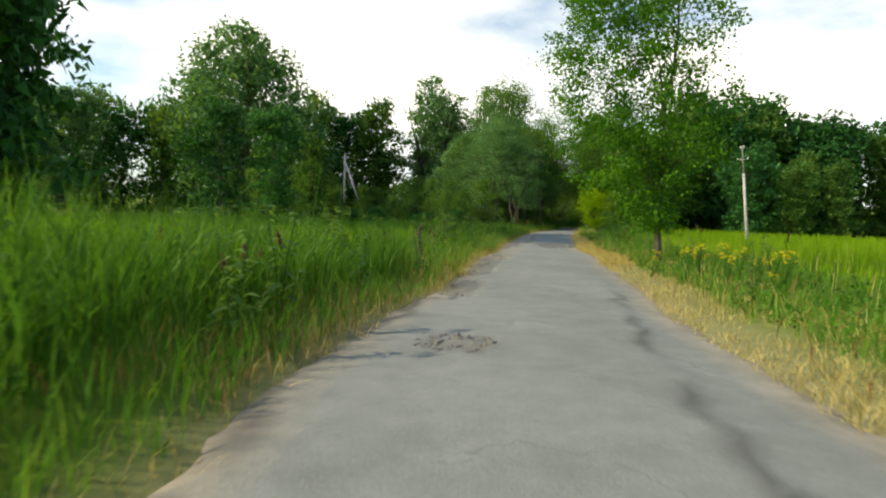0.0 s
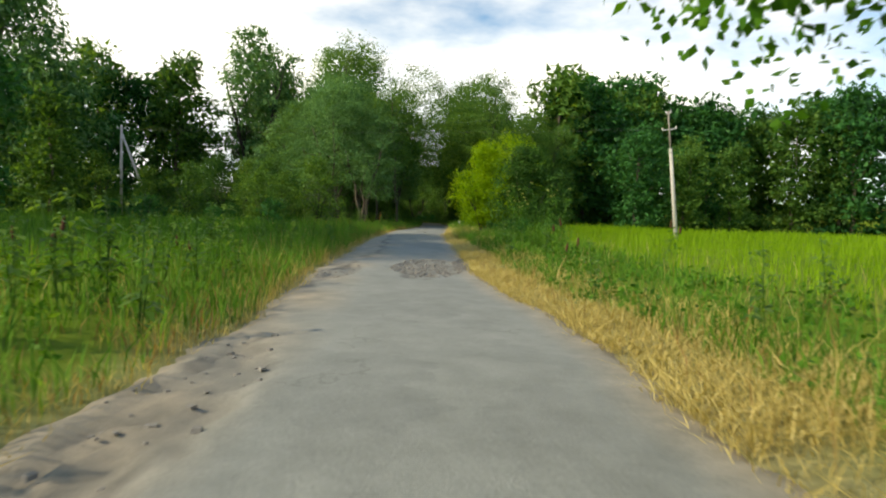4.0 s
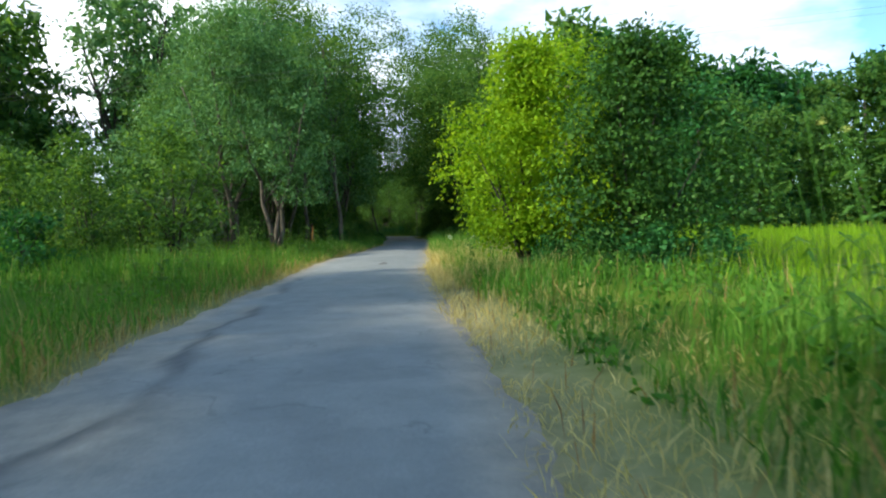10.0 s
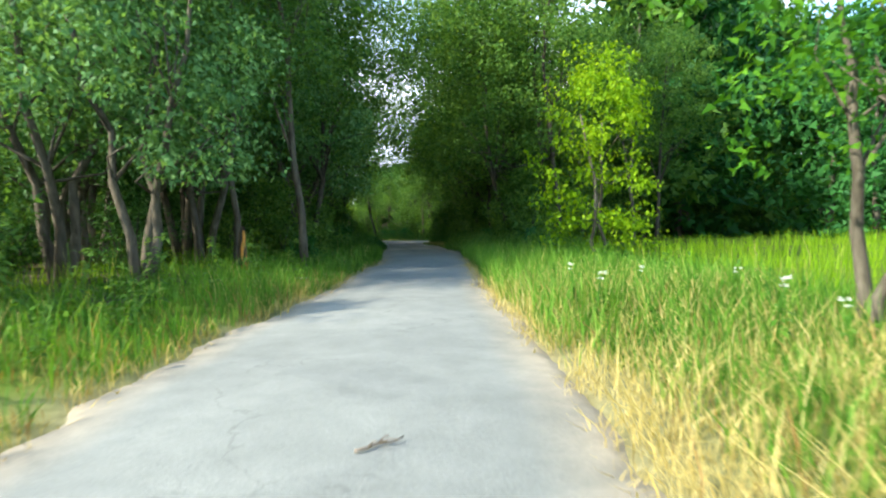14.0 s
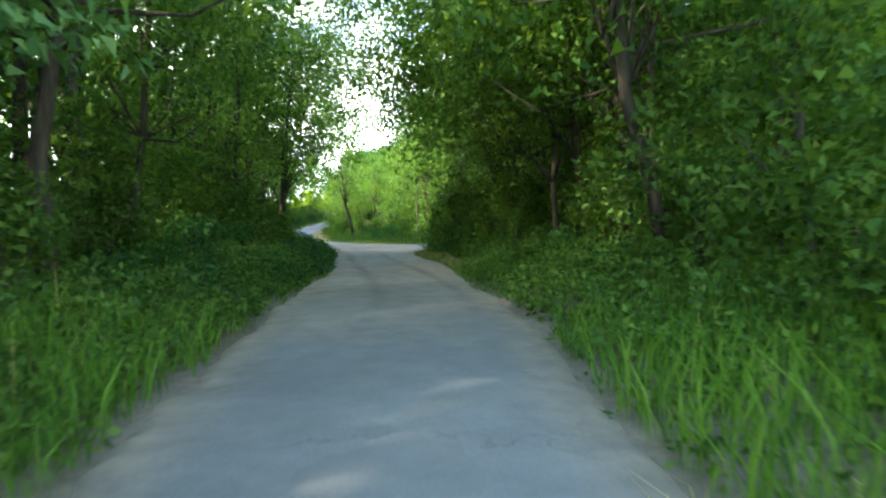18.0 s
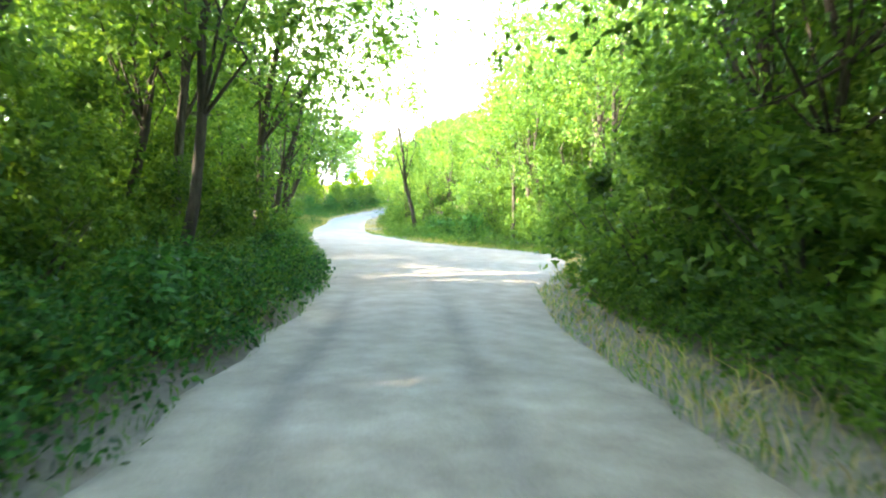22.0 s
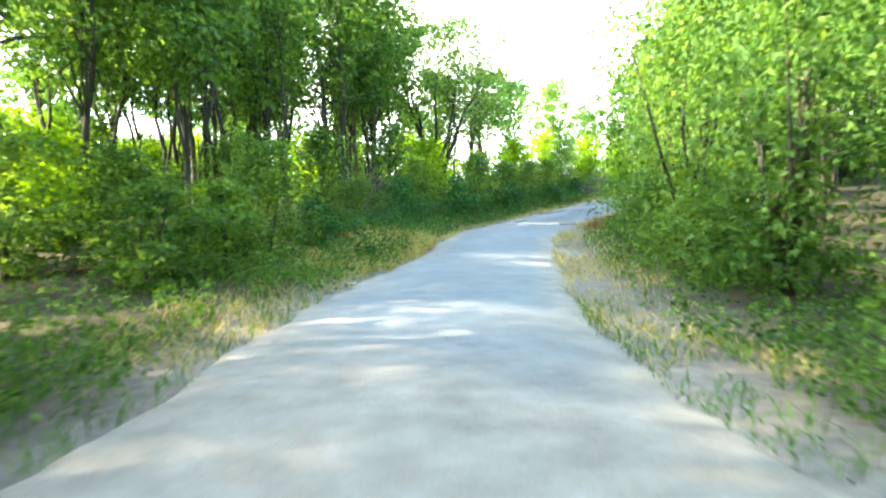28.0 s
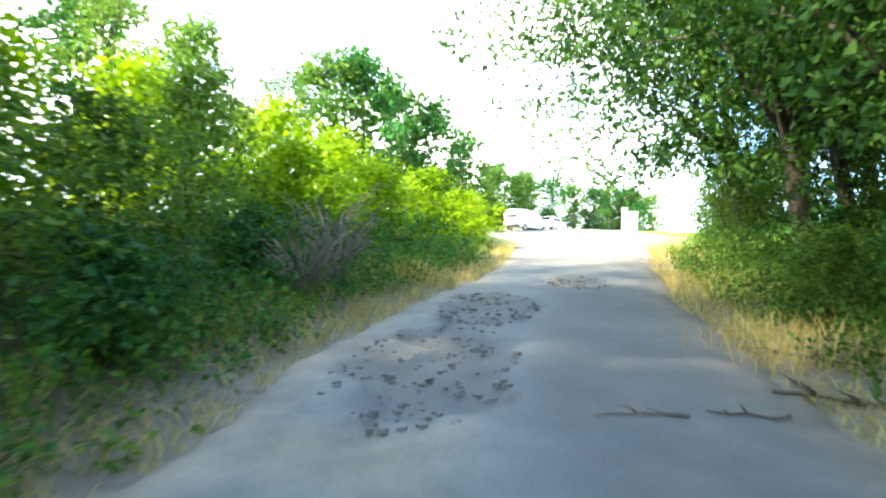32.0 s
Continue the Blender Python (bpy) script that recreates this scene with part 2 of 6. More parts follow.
def road_material():
    m, n, l, b = material("worn_road", 0.9, 0.2)
    dirt = n.new("ShaderNodeAttribute")
    dirt.attribute_name = "dirt"
    sand = n.new("ShaderNodeAttribute")
    sand.attribute_name = "sand"
    rut_dark = n.new("ShaderNodeAttribute")
    rut_dark.attribute_name = "rut_dark"
    fine = noise_tex(n, l, 38.0, 5, 0.7)
    mid = noise_tex(n, l, 2.3, 6, 0.6)
    big = noise_tex(n, l, 0.35, 3)
    asphalt = ramp(n, [(0.32, (0.170, 0.178, 0.164)), (0.5, (0.208, 0.218, 0.202)), (0.68, (0.248, 0.258, 0.238))])
    f = math_node(n, l, "ADD", math_node(n, l, "MULTIPLY", mid, 0.55), math_node(n, l, "MULTIPLY", big, 0.45))
    l.new(f, asphalt.inputs["Fac"])
    earth = ramp(n, [(0.32, (0.20, 0.170, 0.130)), (0.5, (0.305, 0.262, 0.202)), (0.68, (0.42, 0.365, 0.285))])
    l.new(f, earth.inputs["Fac"])
    c = mix_rgb(n, l, dirt.outputs["Fac"], asphalt.outputs["Color"], earth.outputs["Color"])
    where = n.new("ShaderNodeNewGeometry")
    warp = n.new("ShaderNodeVectorMath")
    warp.operation = "MULTIPLY_ADD"
    wob = n.new("ShaderNodeTexNoise")
    wob.inputs["Scale"].default_value, wob.inputs["Detail"].default_value = 1.6, 5.0
    l.new(where.outputs["Position"], wob.inputs["Vector"])
    l.new(wob.outputs["Color"], warp.inputs[0])
    warp.inputs[1].default_value = (1.5, 1.5, 0.0)
    l.new(where.outputs["Position"], warp.inputs[2])
    cell = n.new("ShaderNodeTexVoronoi")
    cell.feature = "DISTANCE_TO_EDGE"
    cell.inputs["Scale"].default_value = 0.42
    l.new(warp.outputs[0], cell.inputs["Vector"])
    crack = n.new("ShaderNodeMapRange")
    crack.inputs["From Min"].default_value, crack.inputs["From Max"].default_value = 0.002, 0.009
    crack.inputs["To Min"].default_value, crack.inputs["To Max"].default_value = 0.25, 0.0
    l.new(cell.outputs["Distance"], crack.inputs["Value"])
    worn = math_node(n, l, "MULTIPLY", crack.outputs[0], math_node(n, l, "SUBTRACT", 1.0, dirt.outputs["Fac"]))
    worn = math_node(n, l, "MULTIPLY", worn, math_node(n, l, "GREATER_THAN", big, 0.52))
    c = mix_rgb(n, l, worn, c, (0.045, 0.044, 0.04))
    patchy = n.new("ShaderNodeTexVoronoi")
    patchy.inputs["Scale"].default_value = 0.55
    l.new(warp.outputs[0], patchy.inputs["Vector"])
    tone = n.new("ShaderNodeSeparateColor")
    l.new(patchy.outputs["Color"], tone.inputs[0])
    c = mix_rgb(n, l, 0.22, c, mix_rgb(n, l, tone.outputs[0], (0.72, 0.73, 0.75), (1.25, 1.24, 1.2)), "MULTIPLY")
    sandc = ramp(n, [(0.3, (0.22, 0.185, 0.13)), (0.7, (0.38, 0.32, 0.235))])
    l.new(mid, sandc.inputs["Fac"])
    sf = math_node(n, l, "MULTIPLY", sand.outputs["Fac"], math_node(n, l, "ADD", mid, 0.45))
    c = mix_rgb(n, l, sf, c, sandc.outputs["Color"])
    c = mix_rgb(n, l, rut_dark.outputs["Fac"], c, (0.07, 0.066, 0.06))
    c = mix_rgb(n, l, 0.45, c, mix_rgb(n, l, fine, (0.35, 0.35, 0.35), (1.6, 1.6, 1.6)), "MULTIPLY")
    l.new(c, b.inputs["Base Color"])
    h = math_node(n, l, "ADD", math_node(n, l, "MULTIPLY", fine, 0.5), mid)
    bump(n, l, b, h, 0.6, 0.02)
    return m


GROUND, ROAD = ground_material(), road_material()


def plain(name, col, rough=0.6, spec=0.3, metal=0.0, vary=0.25, scale=12.0):
    """A plain surface with stains at two scales."""
    m, n, l, b = material(name, rough, spec)
    b.inputs["Metallic"].default_value = metal
    f = noise_tex(n, l, scale, 6, 0.65)
    g = noise_tex(n, l, scale * 0.13, 3)
    k = math_node(n, l, "ADD", math_node(n, l, "MULTIPLY", f, 0.6), math_node(n, l, "MULTIPLY", g, 0.4))
    r = ramp(n, [(0.3, tuple(c * (1 - vary) for c in col)), (0.7, tuple(min(1, c * (1 + vary)) for c in col))])
    l.new(k, r.inputs["Fac"])
    l.new(r.outputs["Color"], b.inputs["Base Color"])
    bump(n, l, b, f, 0.25, 0.01)
    return m


CONCRETE = plain("weathered_concrete", (0.42, 0.40, 0.36), 0.85, 0.2)
TAR_WOOD = plain("grey_pole_wood", (0.22, 0.20, 0.17), 0.9, 0.1)
CERAMIC = plain("white_ceramic", (0.75, 0.75, 0.72), 0.25, 0.5, vary=0.05)
STEEL = plain("galvanised_steel", (0.40, 0.40, 0.40), 0.5, 0.5, 0.7)
WIRE = plain("dull_dark_wire", (0.10, 0.10, 0.10), 0.7, 0.3)
STONE = plain("broken_asphalt", (0.165, 0.16, 0.15), 0.9, 0.2, vary=0.5, scale=30)
RUBBLE = plain("dusty_rubble", (0.19, 0.18, 0.165), 0.9, 0.2, vary=0.4, scale=25)
WHITE_PAINT = plain("white_car_paint", (0.80, 0.80, 0.80), 0.25, 0.5, vary=0.04)
GLASS_DARK = plain("tinted_car_glass", (0.02, 0.025, 0.03), 0.06, 0.6, vary=0.1)
RUBBER = plain("tyre_rubber", (0.02, 0.02, 0.02), 0.85, 0.2)
TWIG = plain("dead_wood", (0.20, 0.165, 0.13), 0.9, 0.1, vary=0.5)
SPLIT_WOOD = plain("torn_orange_heartwood", (0.55, 0.24, 0.05), 0.8, 0.2, vary=0.35, scale=18)
ROTTEN = plain("rotten_dark_wood", (0.06, 0.042, 0.03), 0.95, 0.1, vary=0.5, scale=20)
LITTER = plain("white_plastic_litter", (0.72, 0.73, 0.74), 0.4, 0.4, vary=0.1)
WALL_WHITE = plain("whitewashed_wall", (0.70, 0.69, 0.66), 0.9, 0.2, vary=0.15, scale=3)
FLOWER_WHITE = plain("white_umbel", (0.75, 0.75, 0.68), 0.7, 0.2, vary=0.1)
FLOWER_YELLOW = plain("yellow_flower", (0.60, 0.50, 0.02), 0.7, 0.2, vary=0.25)
UMBEL_GREEN = plain("pale_green_umbel", (0.32, 0.36, 0.08), 0.7, 0.2, vary=0.25)
SORREL = plain("brown_seed_head", (0.085, 0.040, 0.022), 0.8, 0.1, vary=0.4)


# ---------------------------------------------------------------- the way
NODES = [(e[0], e[1], e[2] - 1.35) for _, e, _, _ in PATH]


def smooth(values, rounds=2):
    v = np.array(values, float)
    for _ in range(rounds):
        v[1:-1] = 0.25 * v[:-2] + 0.5 * v[1:-1] + 0.25 * v[2:]
    return v


WAY = np.array(NODES)
WAY[:, 2] = smooth(WAY[:, 2], 3)
_back, _ahead = np.array([-0.2, -1.0]), np.array([0.575, 0.818])
WAY = np.vstack([[WAY[0, 0] + 60 * _back[0], WAY[0, 1] + 60 * _back[1], 0.0], WAY,
                 [WAY[-1, 0] + 16 * _ahead[0], WAY[-1, 1] + 16 * _ahead[1], WAY[-1, 2] + 1.9],
                 [WAY[-1, 0] + 70 * _ahead[0], WAY[-1, 1] + 70 * _ahead[1], WAY[-1, 2] + 6.7],
                 [WAY[-1, 0] + 300 * _ahead[0], WAY[-1, 1] + 300 * _ahead[1], WAY[-1, 2] + 7.4]])
# resample the way evenly
_len = np.r_[0, np.cumsum(np.hypot(*np.diff(WAY[:, :2], axis=0).T))]
_s0 = _len[1]
S_ALL = np.arange(-58.0, 330.0, 0.5)
WX, WY, WZ = (smooth(np.interp(S_ALL + _s0, _len, WAY[:, k]), 12) for k in range(3))
HX, HY = np.gradient(WX), np.gradient(WY)
_n = np.hypot(HX, HY)
HX, HY = HX / _n, HY / _n


def at_way(s, d):
    """World x, y of the place s metres along the way and d metres to its right."""
    x, y = np.interp(s, S_ALL, WX), np.interp(s, S_ALL, WY)
    hx, hy = np.interp(s, S_ALL, HX), np.interp(s, S_ALL, HY)
    return x + d * hy, y - d * hx


def way_of(x, y):
    """s and d of world places."""
    x, y = np.atleast_1d(np.asarray(x, float)), np.atleast_1d(np.asarray(y, float))
    s, d = np.empty(len(x)), np.empty(len(x))
    for a in range(0, len(x), 4000):
        px, py = x[a:a + 4000, None], y[a:a + 4000, None]
        i = ((px - WX[::2]) ** 2 + (py - WY[::2]) ** 2).argmin(1) * 2
        ox, oy = px[:, 0] - WX[i], py[:, 0] - WY[i]
        s[a:a + 4000] = S_ALL[i] + ox * HX[i] + oy * HY[i]
        d[a:a + 4000] = ox * HY[i] - oy * HX[i]
    return s, d


def wavy(x, y, scale, seed=0.0):
    """Cheap smooth noise, about -1 to 1."""
    a, b = x / scale + seed * 3.1, y / scale - seed * 1.7
    return (np.sin(a * 1.3 + 1.7 * np.sin(b * 0.9)) + np.sin(b * 1.7 + 1.3 * np.sin(a * 1.1 + 2.0)) + np.sin((a + b) * 2.3 + seed)) / 3


EDGE = np.array([(-58, -1.8, 2.9), (0, -1.6, 2.9), (6, -1.5, 2.85), (12, -1.55, 2.4), (17, -1.95, 2.15), (22, -2.35, 1.95), (28, -2.4, 1.65), (33, -2.5, 1.4),
                 (39, -3.1, 0.85), (43, -3.25, 0.85), (46, -3.0, 1.0), (52, -2.8, 1.15), (58, -2.65, 1.05), (64, -2.6, 1.2), (71, -2.05, 1.1), (78, -1.9, 1.2),
                 (84, -2.1, 1.25), (90, -2.1, 1.4), (96, -1.75, 1.8), (104, -1.35, 2.1), (108, -1.2, 2.7), (112, -1.3, 4.6), (118, -1.6, 7.0), (121, -1.75, 6.3),
                 (124, -2.0, 4.7), (128, -2.15, 3.2), (132, -2.4, 2.3), (138, -2.2, 1.6), (143, -1.95, 1.45), (148, -1.75, 1.4), (155, -2.0, 1.5), (160, -1.75, 1.95),
                 (165, -1.9, 1.9), (168, -1.85, 1.7), (171, -1.45, 1.75), (175, -0.9, 2.2), (180, -0.8, 2.8), (187, -1.0, 3.7), (193, -1.8, 5.0), (200, -8.0, 7.0), (212, -16.0, 8.0), (330, -20.0, 9.0)])


def edges(s):
    l = np.interp(s, EDGE[:, 0], EDGE[:, 1]) + 0.05 * np.sin(s * 1.9 + 2 * np.sin(s * 0.31)) + 0.08 * np.sin(s * 0.47 + 1)
    r = np.interp(s, EDGE[:, 0], EDGE[:, 2]) + 0.04 * np.sin(s * 1.6 + 2 * np.sin(s * 0.27)) + 0.07 * np.sin(s * 0.53)
    return l, r


def height(x, y):
    """The ground's height, without the road."""
    s, d = way_of(x, y)
    l, r = edges(s)
    z = np.interp(s, S_ALL, WZ)
    off = np.maximum(np.maximum(l - d, d - r), 0)
    rough = np.clip(off / 2.5, 0, 1)
    z = z + rough * (0.10 * wavy(x, y, 3.1) + 0.05 * wavy(x, y, 1.1, 2))
    z = z + 0.22 * np.clip((off - 0.3) / 2.2, 0, 1) * np.clip((110 - s) / 20, 0, 1)
    # banks beside the climb
    bank = np.clip((s - 140) / 15, 0, 1) * np.clip((215 - s) / 20, 0, 1)
    z = z + bank * np.clip((off - 0.6) / 4.0, 0, 1) * np.where(d < 0, 0.9, 0.5)
    inside = np.minimum(d - l, r - d)
    return z - 0.05 * (off <= 0) - 0.03 - 0.14 * np.clip((inside - 0.3) / 0.5, 0, 1)


# ---------------------------------------------------------------- mesh helpers
def quads(name, verts, material=None, smooth_shade=False):
    """A mesh of separate quads: verts of shape (n, 4, 3)."""
    n = len(verts)
    me = bpy.data.meshes.new(name)
    me.vertices.add(4 * n)
    me.vertices.foreach_set("co", np.ascontiguousarray(verts, dtype=np.float32).ravel())
    me.loops.add(4 * n)
    me.loops.foreach_set("vertex_index", np.arange(4 * n, dtype=np.int32))
    me.polygons.add(n)
    me.polygons.foreach_set("loop_start", np.arange(0, 4 * n, 4, dtype=np.int32))
    me.update(calc_edges=True)
    if material:
        me.materials.append(material)
    return me


def tris(name, verts, material=None):
    """A mesh of separate triangles: verts of shape (n, 3, 3)."""
    n = len(verts)
    me = bpy.data.meshes.new(name)
    me.vertices.add(3 * n)
    me.vertices.foreach_set("co", np.ascontiguousarray(verts, dtype=np.float32).ravel())
    me.loops.add(3 * n)
    me.loops.foreach_set("vertex_index", np.arange(3 * n, dtype=np.int32))
    me.polygons.add(n)
    me.polygons.foreach_set("loop_start", np.arange(0, 3 * n, 3, dtype=np.int32))
    me.update(calc_edges=True)
    if material:
        me.materials.append(material)
    return me


def grid_mesh(name, X, Y, Z, material=None):
    """A mesh from a lattice of points."""
    n, m = X.shape
    me = bpy.data.meshes.new(name)
    me.vertices.add(n * m)
    me.vertices.foreach_set("co", np.stack([X, Y, Z], -1).astype(np.float32).ravel())
    i = np.arange(n * m).reshape(n, m)
    f = np.stack([i[:-1, :-1], i[:-1, 1:], i[1:, 1:], i[1:, :-1]], -1).reshape(-1, 4).astype(np.int32)
    me.loops.add(f.size)
    me.loops.foreach_set("vertex_index", f.ravel())
    me.polygons.add(len(f))
    me.polygons.foreach_set("loop_start", np.arange(0, f.size, 4, dtype=np.int32))
    me.update(calc_edges=True)
    me.polygons.foreach_set("use_smooth", np.ones(len(f), dtype=bool))
    if material:
        me.materials.append(material)
    return me


def faces_mesh(name, verts, faces, material=None, shade=True):
    me = bpy.data.meshes.new(name)
    me.from_pydata([tuple(v) for v in verts], [], faces)
    me.update()
    if shade:
        me.polygons.foreach_set("use_smooth", np.ones(len(me.polygons), dtype=bool))
    if material:
        me.materials.append(material)
    return me


def part(name, data, material, parent, label="", m=None):
    """One mesh object under a thing: data is a bmesh or a mesh."""
    if isinstance(data, bmesh.types.BMesh):
        me = bpy.data.meshes.new(name)
        data.to_mesh(me)
        data.free()
    else:
        me = data
    if material and not me.materials:
        me.materials.append(material)
    ob = new(name, me)
    ob.parent = parent
    if m is not None:
        ob.matrix_basis = m
    if label:
        tagged(ob, label)
    return ob


def tube(points, radii, sides=7):
    """Verts and faces of a tapered tube along points."""
    pts = np.array(points, float)
    verts, faces = [], []
    for k, (p, r) in enumerate(zip(pts, radii)):
        t = pts[min(k + 1, len(pts) - 1)] - pts[max(k - 1, 0)]
        t = t / (np.linalg.norm(t) + 1e-9)
        a = np.cross(t, (0.31, 0.95, 0.05))
        a = a / (np.linalg.norm(a) + 1e-9)
        b = np.cross(t, a)
        for j in range(sides):
            w = 2 * math.pi * j / sides
            verts.append(p + r * (math.cos(w) * a + math.sin(w) * b))
    for k in range(len(pts) - 1):
        for j in range(sides):
            j2 = (j + 1) % sides
            faces.append((k * sides + j, k * sides + j2, (k + 1) * sides + j2, (k + 1) * sides + j))
    faces.append(tuple(range((len(pts) - 1) * sides, len(pts) * sides)))
    return verts, faces


def join_tubes(list_of, hooks=None):
    """One connected mesh: each tube's foot is fanned to a vertex of an earlier tube (hooks: its number, or None for the root)."""
    verts, faces, starts = [(0.0, 0.0, -0.35)], [], []
    for k, (v, f) in enumerate(list_of):
        o = len(verts)
        sides = len(f[0]) and f[0][3] - f[0][0]
        starts.append(o)
        verts += [tuple(p) for p in v]
        faces += [tuple(i + o for i in q) for q in f]
        hook = 0
        if hooks and hooks[k] is not None:
            tube_no, ring, around = hooks[k]
            hook = starts[tube_no] + ring * around
        faces += [(hook, o + (j + 1) % sides, o + j) for j in range(sides)]
    return verts, faces


def leaf_quads(rng, centers, radii, per, size, aspect=0.55, droop=0.25, flat=0.6):
    """Leaves scattered round clump centres; each a rhombus with its own turn."""
    n = len(centers) * per
    c = np.repeat(centers, per, axis=0)
    r = np.repeat(radii, per)[:, None]
    dirs = rng.normal(size=(n, 3))
    dirs /= np.linalg.norm(dirs, axis=1)[:, None]
    p = c + dirs * r * (rng.random((n, 1)) ** 0.45) * np.array([1, 1, flat])
    ax = dirs * 0.7 + rng.normal(size=(n, 3)) * 0.7
    ax[:, 2] -= droop
    ax /= np.linalg.norm(ax, axis=1)[:, None]
    nr = rng.normal(size=(n, 3)) * 0.55 + dirs * 0.85 + np.array([0, 0, 0.5])
    b = np.cross(ax, nr)
    b /= np.linalg.norm(b, axis=1)[:, None] + 1e-9
    l = size * (0.65 + 0.7 * rng.random((n, 1)))
    w = l * aspect * 0.5
    mid = p + ax * l * 0.45 + np.cross(b, ax) * l * 0.08
    return np.stack([p, mid + b * w, p + ax * l, mid - b * w], 1)


def three_cornered(q):
    """Simpler leaves for plants that stay some metres off."""
    return np.stack([q[:, 0], q[:, 1] + (q[:, 1] - q[:, 3]) * 0.2, q[:, 2] + (q[:, 3] - q[:, 1]) * 0.5], 1)


def crown_clumps(rng, count, height_m, base, width, lean=(0, 0), shape=1.0, lumps=5, billow=1.0):
    """Clump centres in an uneven crown: a few big lobes, each filled towards its skin."""
    lobes = []
    for k in range(lumps):
        f = (k + 0.5) / lumps
        z = base + (height_m - base) * (0.15 + 0.72 * f)
        prof = math.sin(math.pi * min(1, 0.22 + 0.72 * f)) ** shape
        ang = 2.4 * k + rng.random() * 1.5
        off = width * 0.5 * prof * (0.25 + 0.45 * rng.random()) * (1 if billow == 1 else 1.25)
        lobes.append((off * math.cos(ang) + lean[0] * f, off * math.sin(ang) + lean[1] * f, z, width * 0.5 * (0.45 + 0.35 * prof) * billow))
    lobes.append((lean[0], lean[1], base + (height_m - base) * 0.62, width * 0.42))
    lobes = np.array(lobes)
    pick = rng.integers(0, len(lobes), count)
    d = rng.normal(size=(count, 3))
    d /= np.linalg.norm(d, axis=1)[:, None]
    rad = lobes[pick, 3:4] * (0.55 + 0.5 * rng.random((count, 1)) ** 0.6)
    c = lobes[pick, :3] + d * rad * np.array([1, 1, 0.85])
    if base < 1.3:
        low = rng.random(count) < 0.16
        ang = rng.random(count) * 2 * math.pi
        rr = width * 0.46 * np.sqrt(rng.random(count))
        c[low] = np.stack([rr * np.cos(ang), rr * np.sin(ang), 0.3 + 0.2 * height_m * rng.random(count)], 1)[low]
    c[:, 2] = np.clip(c[:, 2], base * 0.75, height_m)
    return c, lobes


def make_tree(name, label, seed, h, base, width, trunk_r, clumps, per, leaf, leaf_mat, bark_mat, stems=1, spread=0.25, lumps=6,
              clump_r=0.8, aspect=0.55, droop=0.25, limbs=14, category="tree", lean=0.0, shape=1.0, inner=4, fine=False, over=0.0, billow=1.0, skirt=None):
    """A tree as an Empty with a trunk mesh (stems and limbs) and a crown mesh."""
    rng = np.random.default_rng(seed)
    root = new(name)
    root.empty_display_size = 0.3
    tagged(root, label, category, {"forest_tree": "trees of the wood", "willow": "willows behind the meadow", "young_tree": "thin trees of the grove"}.get(name, ""))
    c, lobes = crown_clumps(rng, clumps, h, base, width, (over, 0), shape=shape, lumps=lumps, billow=billow)
    if skirt:  # sprays low on the trunk: count, lowest, highest, reach
        a, f = rng.random(skirt[0]) * 2 * math.pi, rng.random(skirt[0])
        reach = skirt[3] * (0.25 + 0.75 * f) * np.sqrt(rng.random(skirt[0]))
        c = np.concatenate([c, np.stack([reach * np.cos(a) + over * 0.2, reach * np.sin(a), skirt[1] + (skirt[2] - skirt[1]) * f], 1)])
    tubes, hooks = [], []
    for k in range(stems):
        ang = 2 * math.pi * k / stems + rng.random()
        top = np.array([math.cos(ang), math.sin(ang), 0]) * (spread * h * (0.6 + 0.5 * rng.random()) if stems > 1 else lean * h)
        top[2] = h * (0.86 if stems == 1 else 0.55 + 0.3 * rng.random())
        n = 8
        wob = rng.normal(size=(n, 3)) * 0.010 * h
        pts = [np.array([0.12 * math.cos(ang), 0.12 * math.sin(ang), 0]) * (stems > 1) + top * (i / (n - 1)) ** np.array([1.25, 1.25, 1]) + wob[i] * (0 < i) * np.array([1, 1, 0.2]) for i in range(n)]
        r0 = trunk_r * (1 if stems == 1 else 0.62)
        rad = [r0 * (1.25 if i == 0 else 1.0) * (1 - 0.85 * i / (n - 1)) + 0.012 for i in range(n)]
        pts[0][2] = -0.25
        tubes.append(tube(pts, rad, 8))
        hooks.append(None)
        stem_no = len(tubes) - 1
        for j in range(limbs // stems):
            i = rng.integers(2, n - 1)
            a = pts[i]
            near = c[np.argsort(((c - a - np.array([0, 0, 0.1 * h])) ** 2).sum(1))[rng.integers(0, max(2, len(c) // 5))]]
            mid = a * 0.5 + near * 0.5 + rng.normal(size=3) * 0.04 * h + np.array([0, 0, 0.03 * h])
            tubes.append(tube([a, a * 0.6 + mid * 0.4, mid, near], [rad[i] * 0.5, rad[i] * 0.4, rad[i] * 0.26, 0.008], 5))
            hooks.append((stem_no, i, 8))
    part("trunk", faces_mesh("trunk", *join_tubes(tubes, hooks)), bark_mat, root)
    rr = clump_r * (0.6 + 0.8 * rng.random(len(c)))
    leaf = leaf * (1.0 if fine else 1.1)
    q = leaf_quads(rng, c, rr, per, leaf, aspect, droop)
    if inner:
        q = np.concatenate([q, leaf_quads(rng, c * np.array([0.85, 0.85, 1]), rr * 0.85, inner + 1, leaf * 1.2, 0.8, droop)])
    if fine:
        part("crown", quads("crown", q), leaf_mat, root)
    else:
        part("crown", tris("crown", three_cornered(q)), leaf_mat, root)
    return root


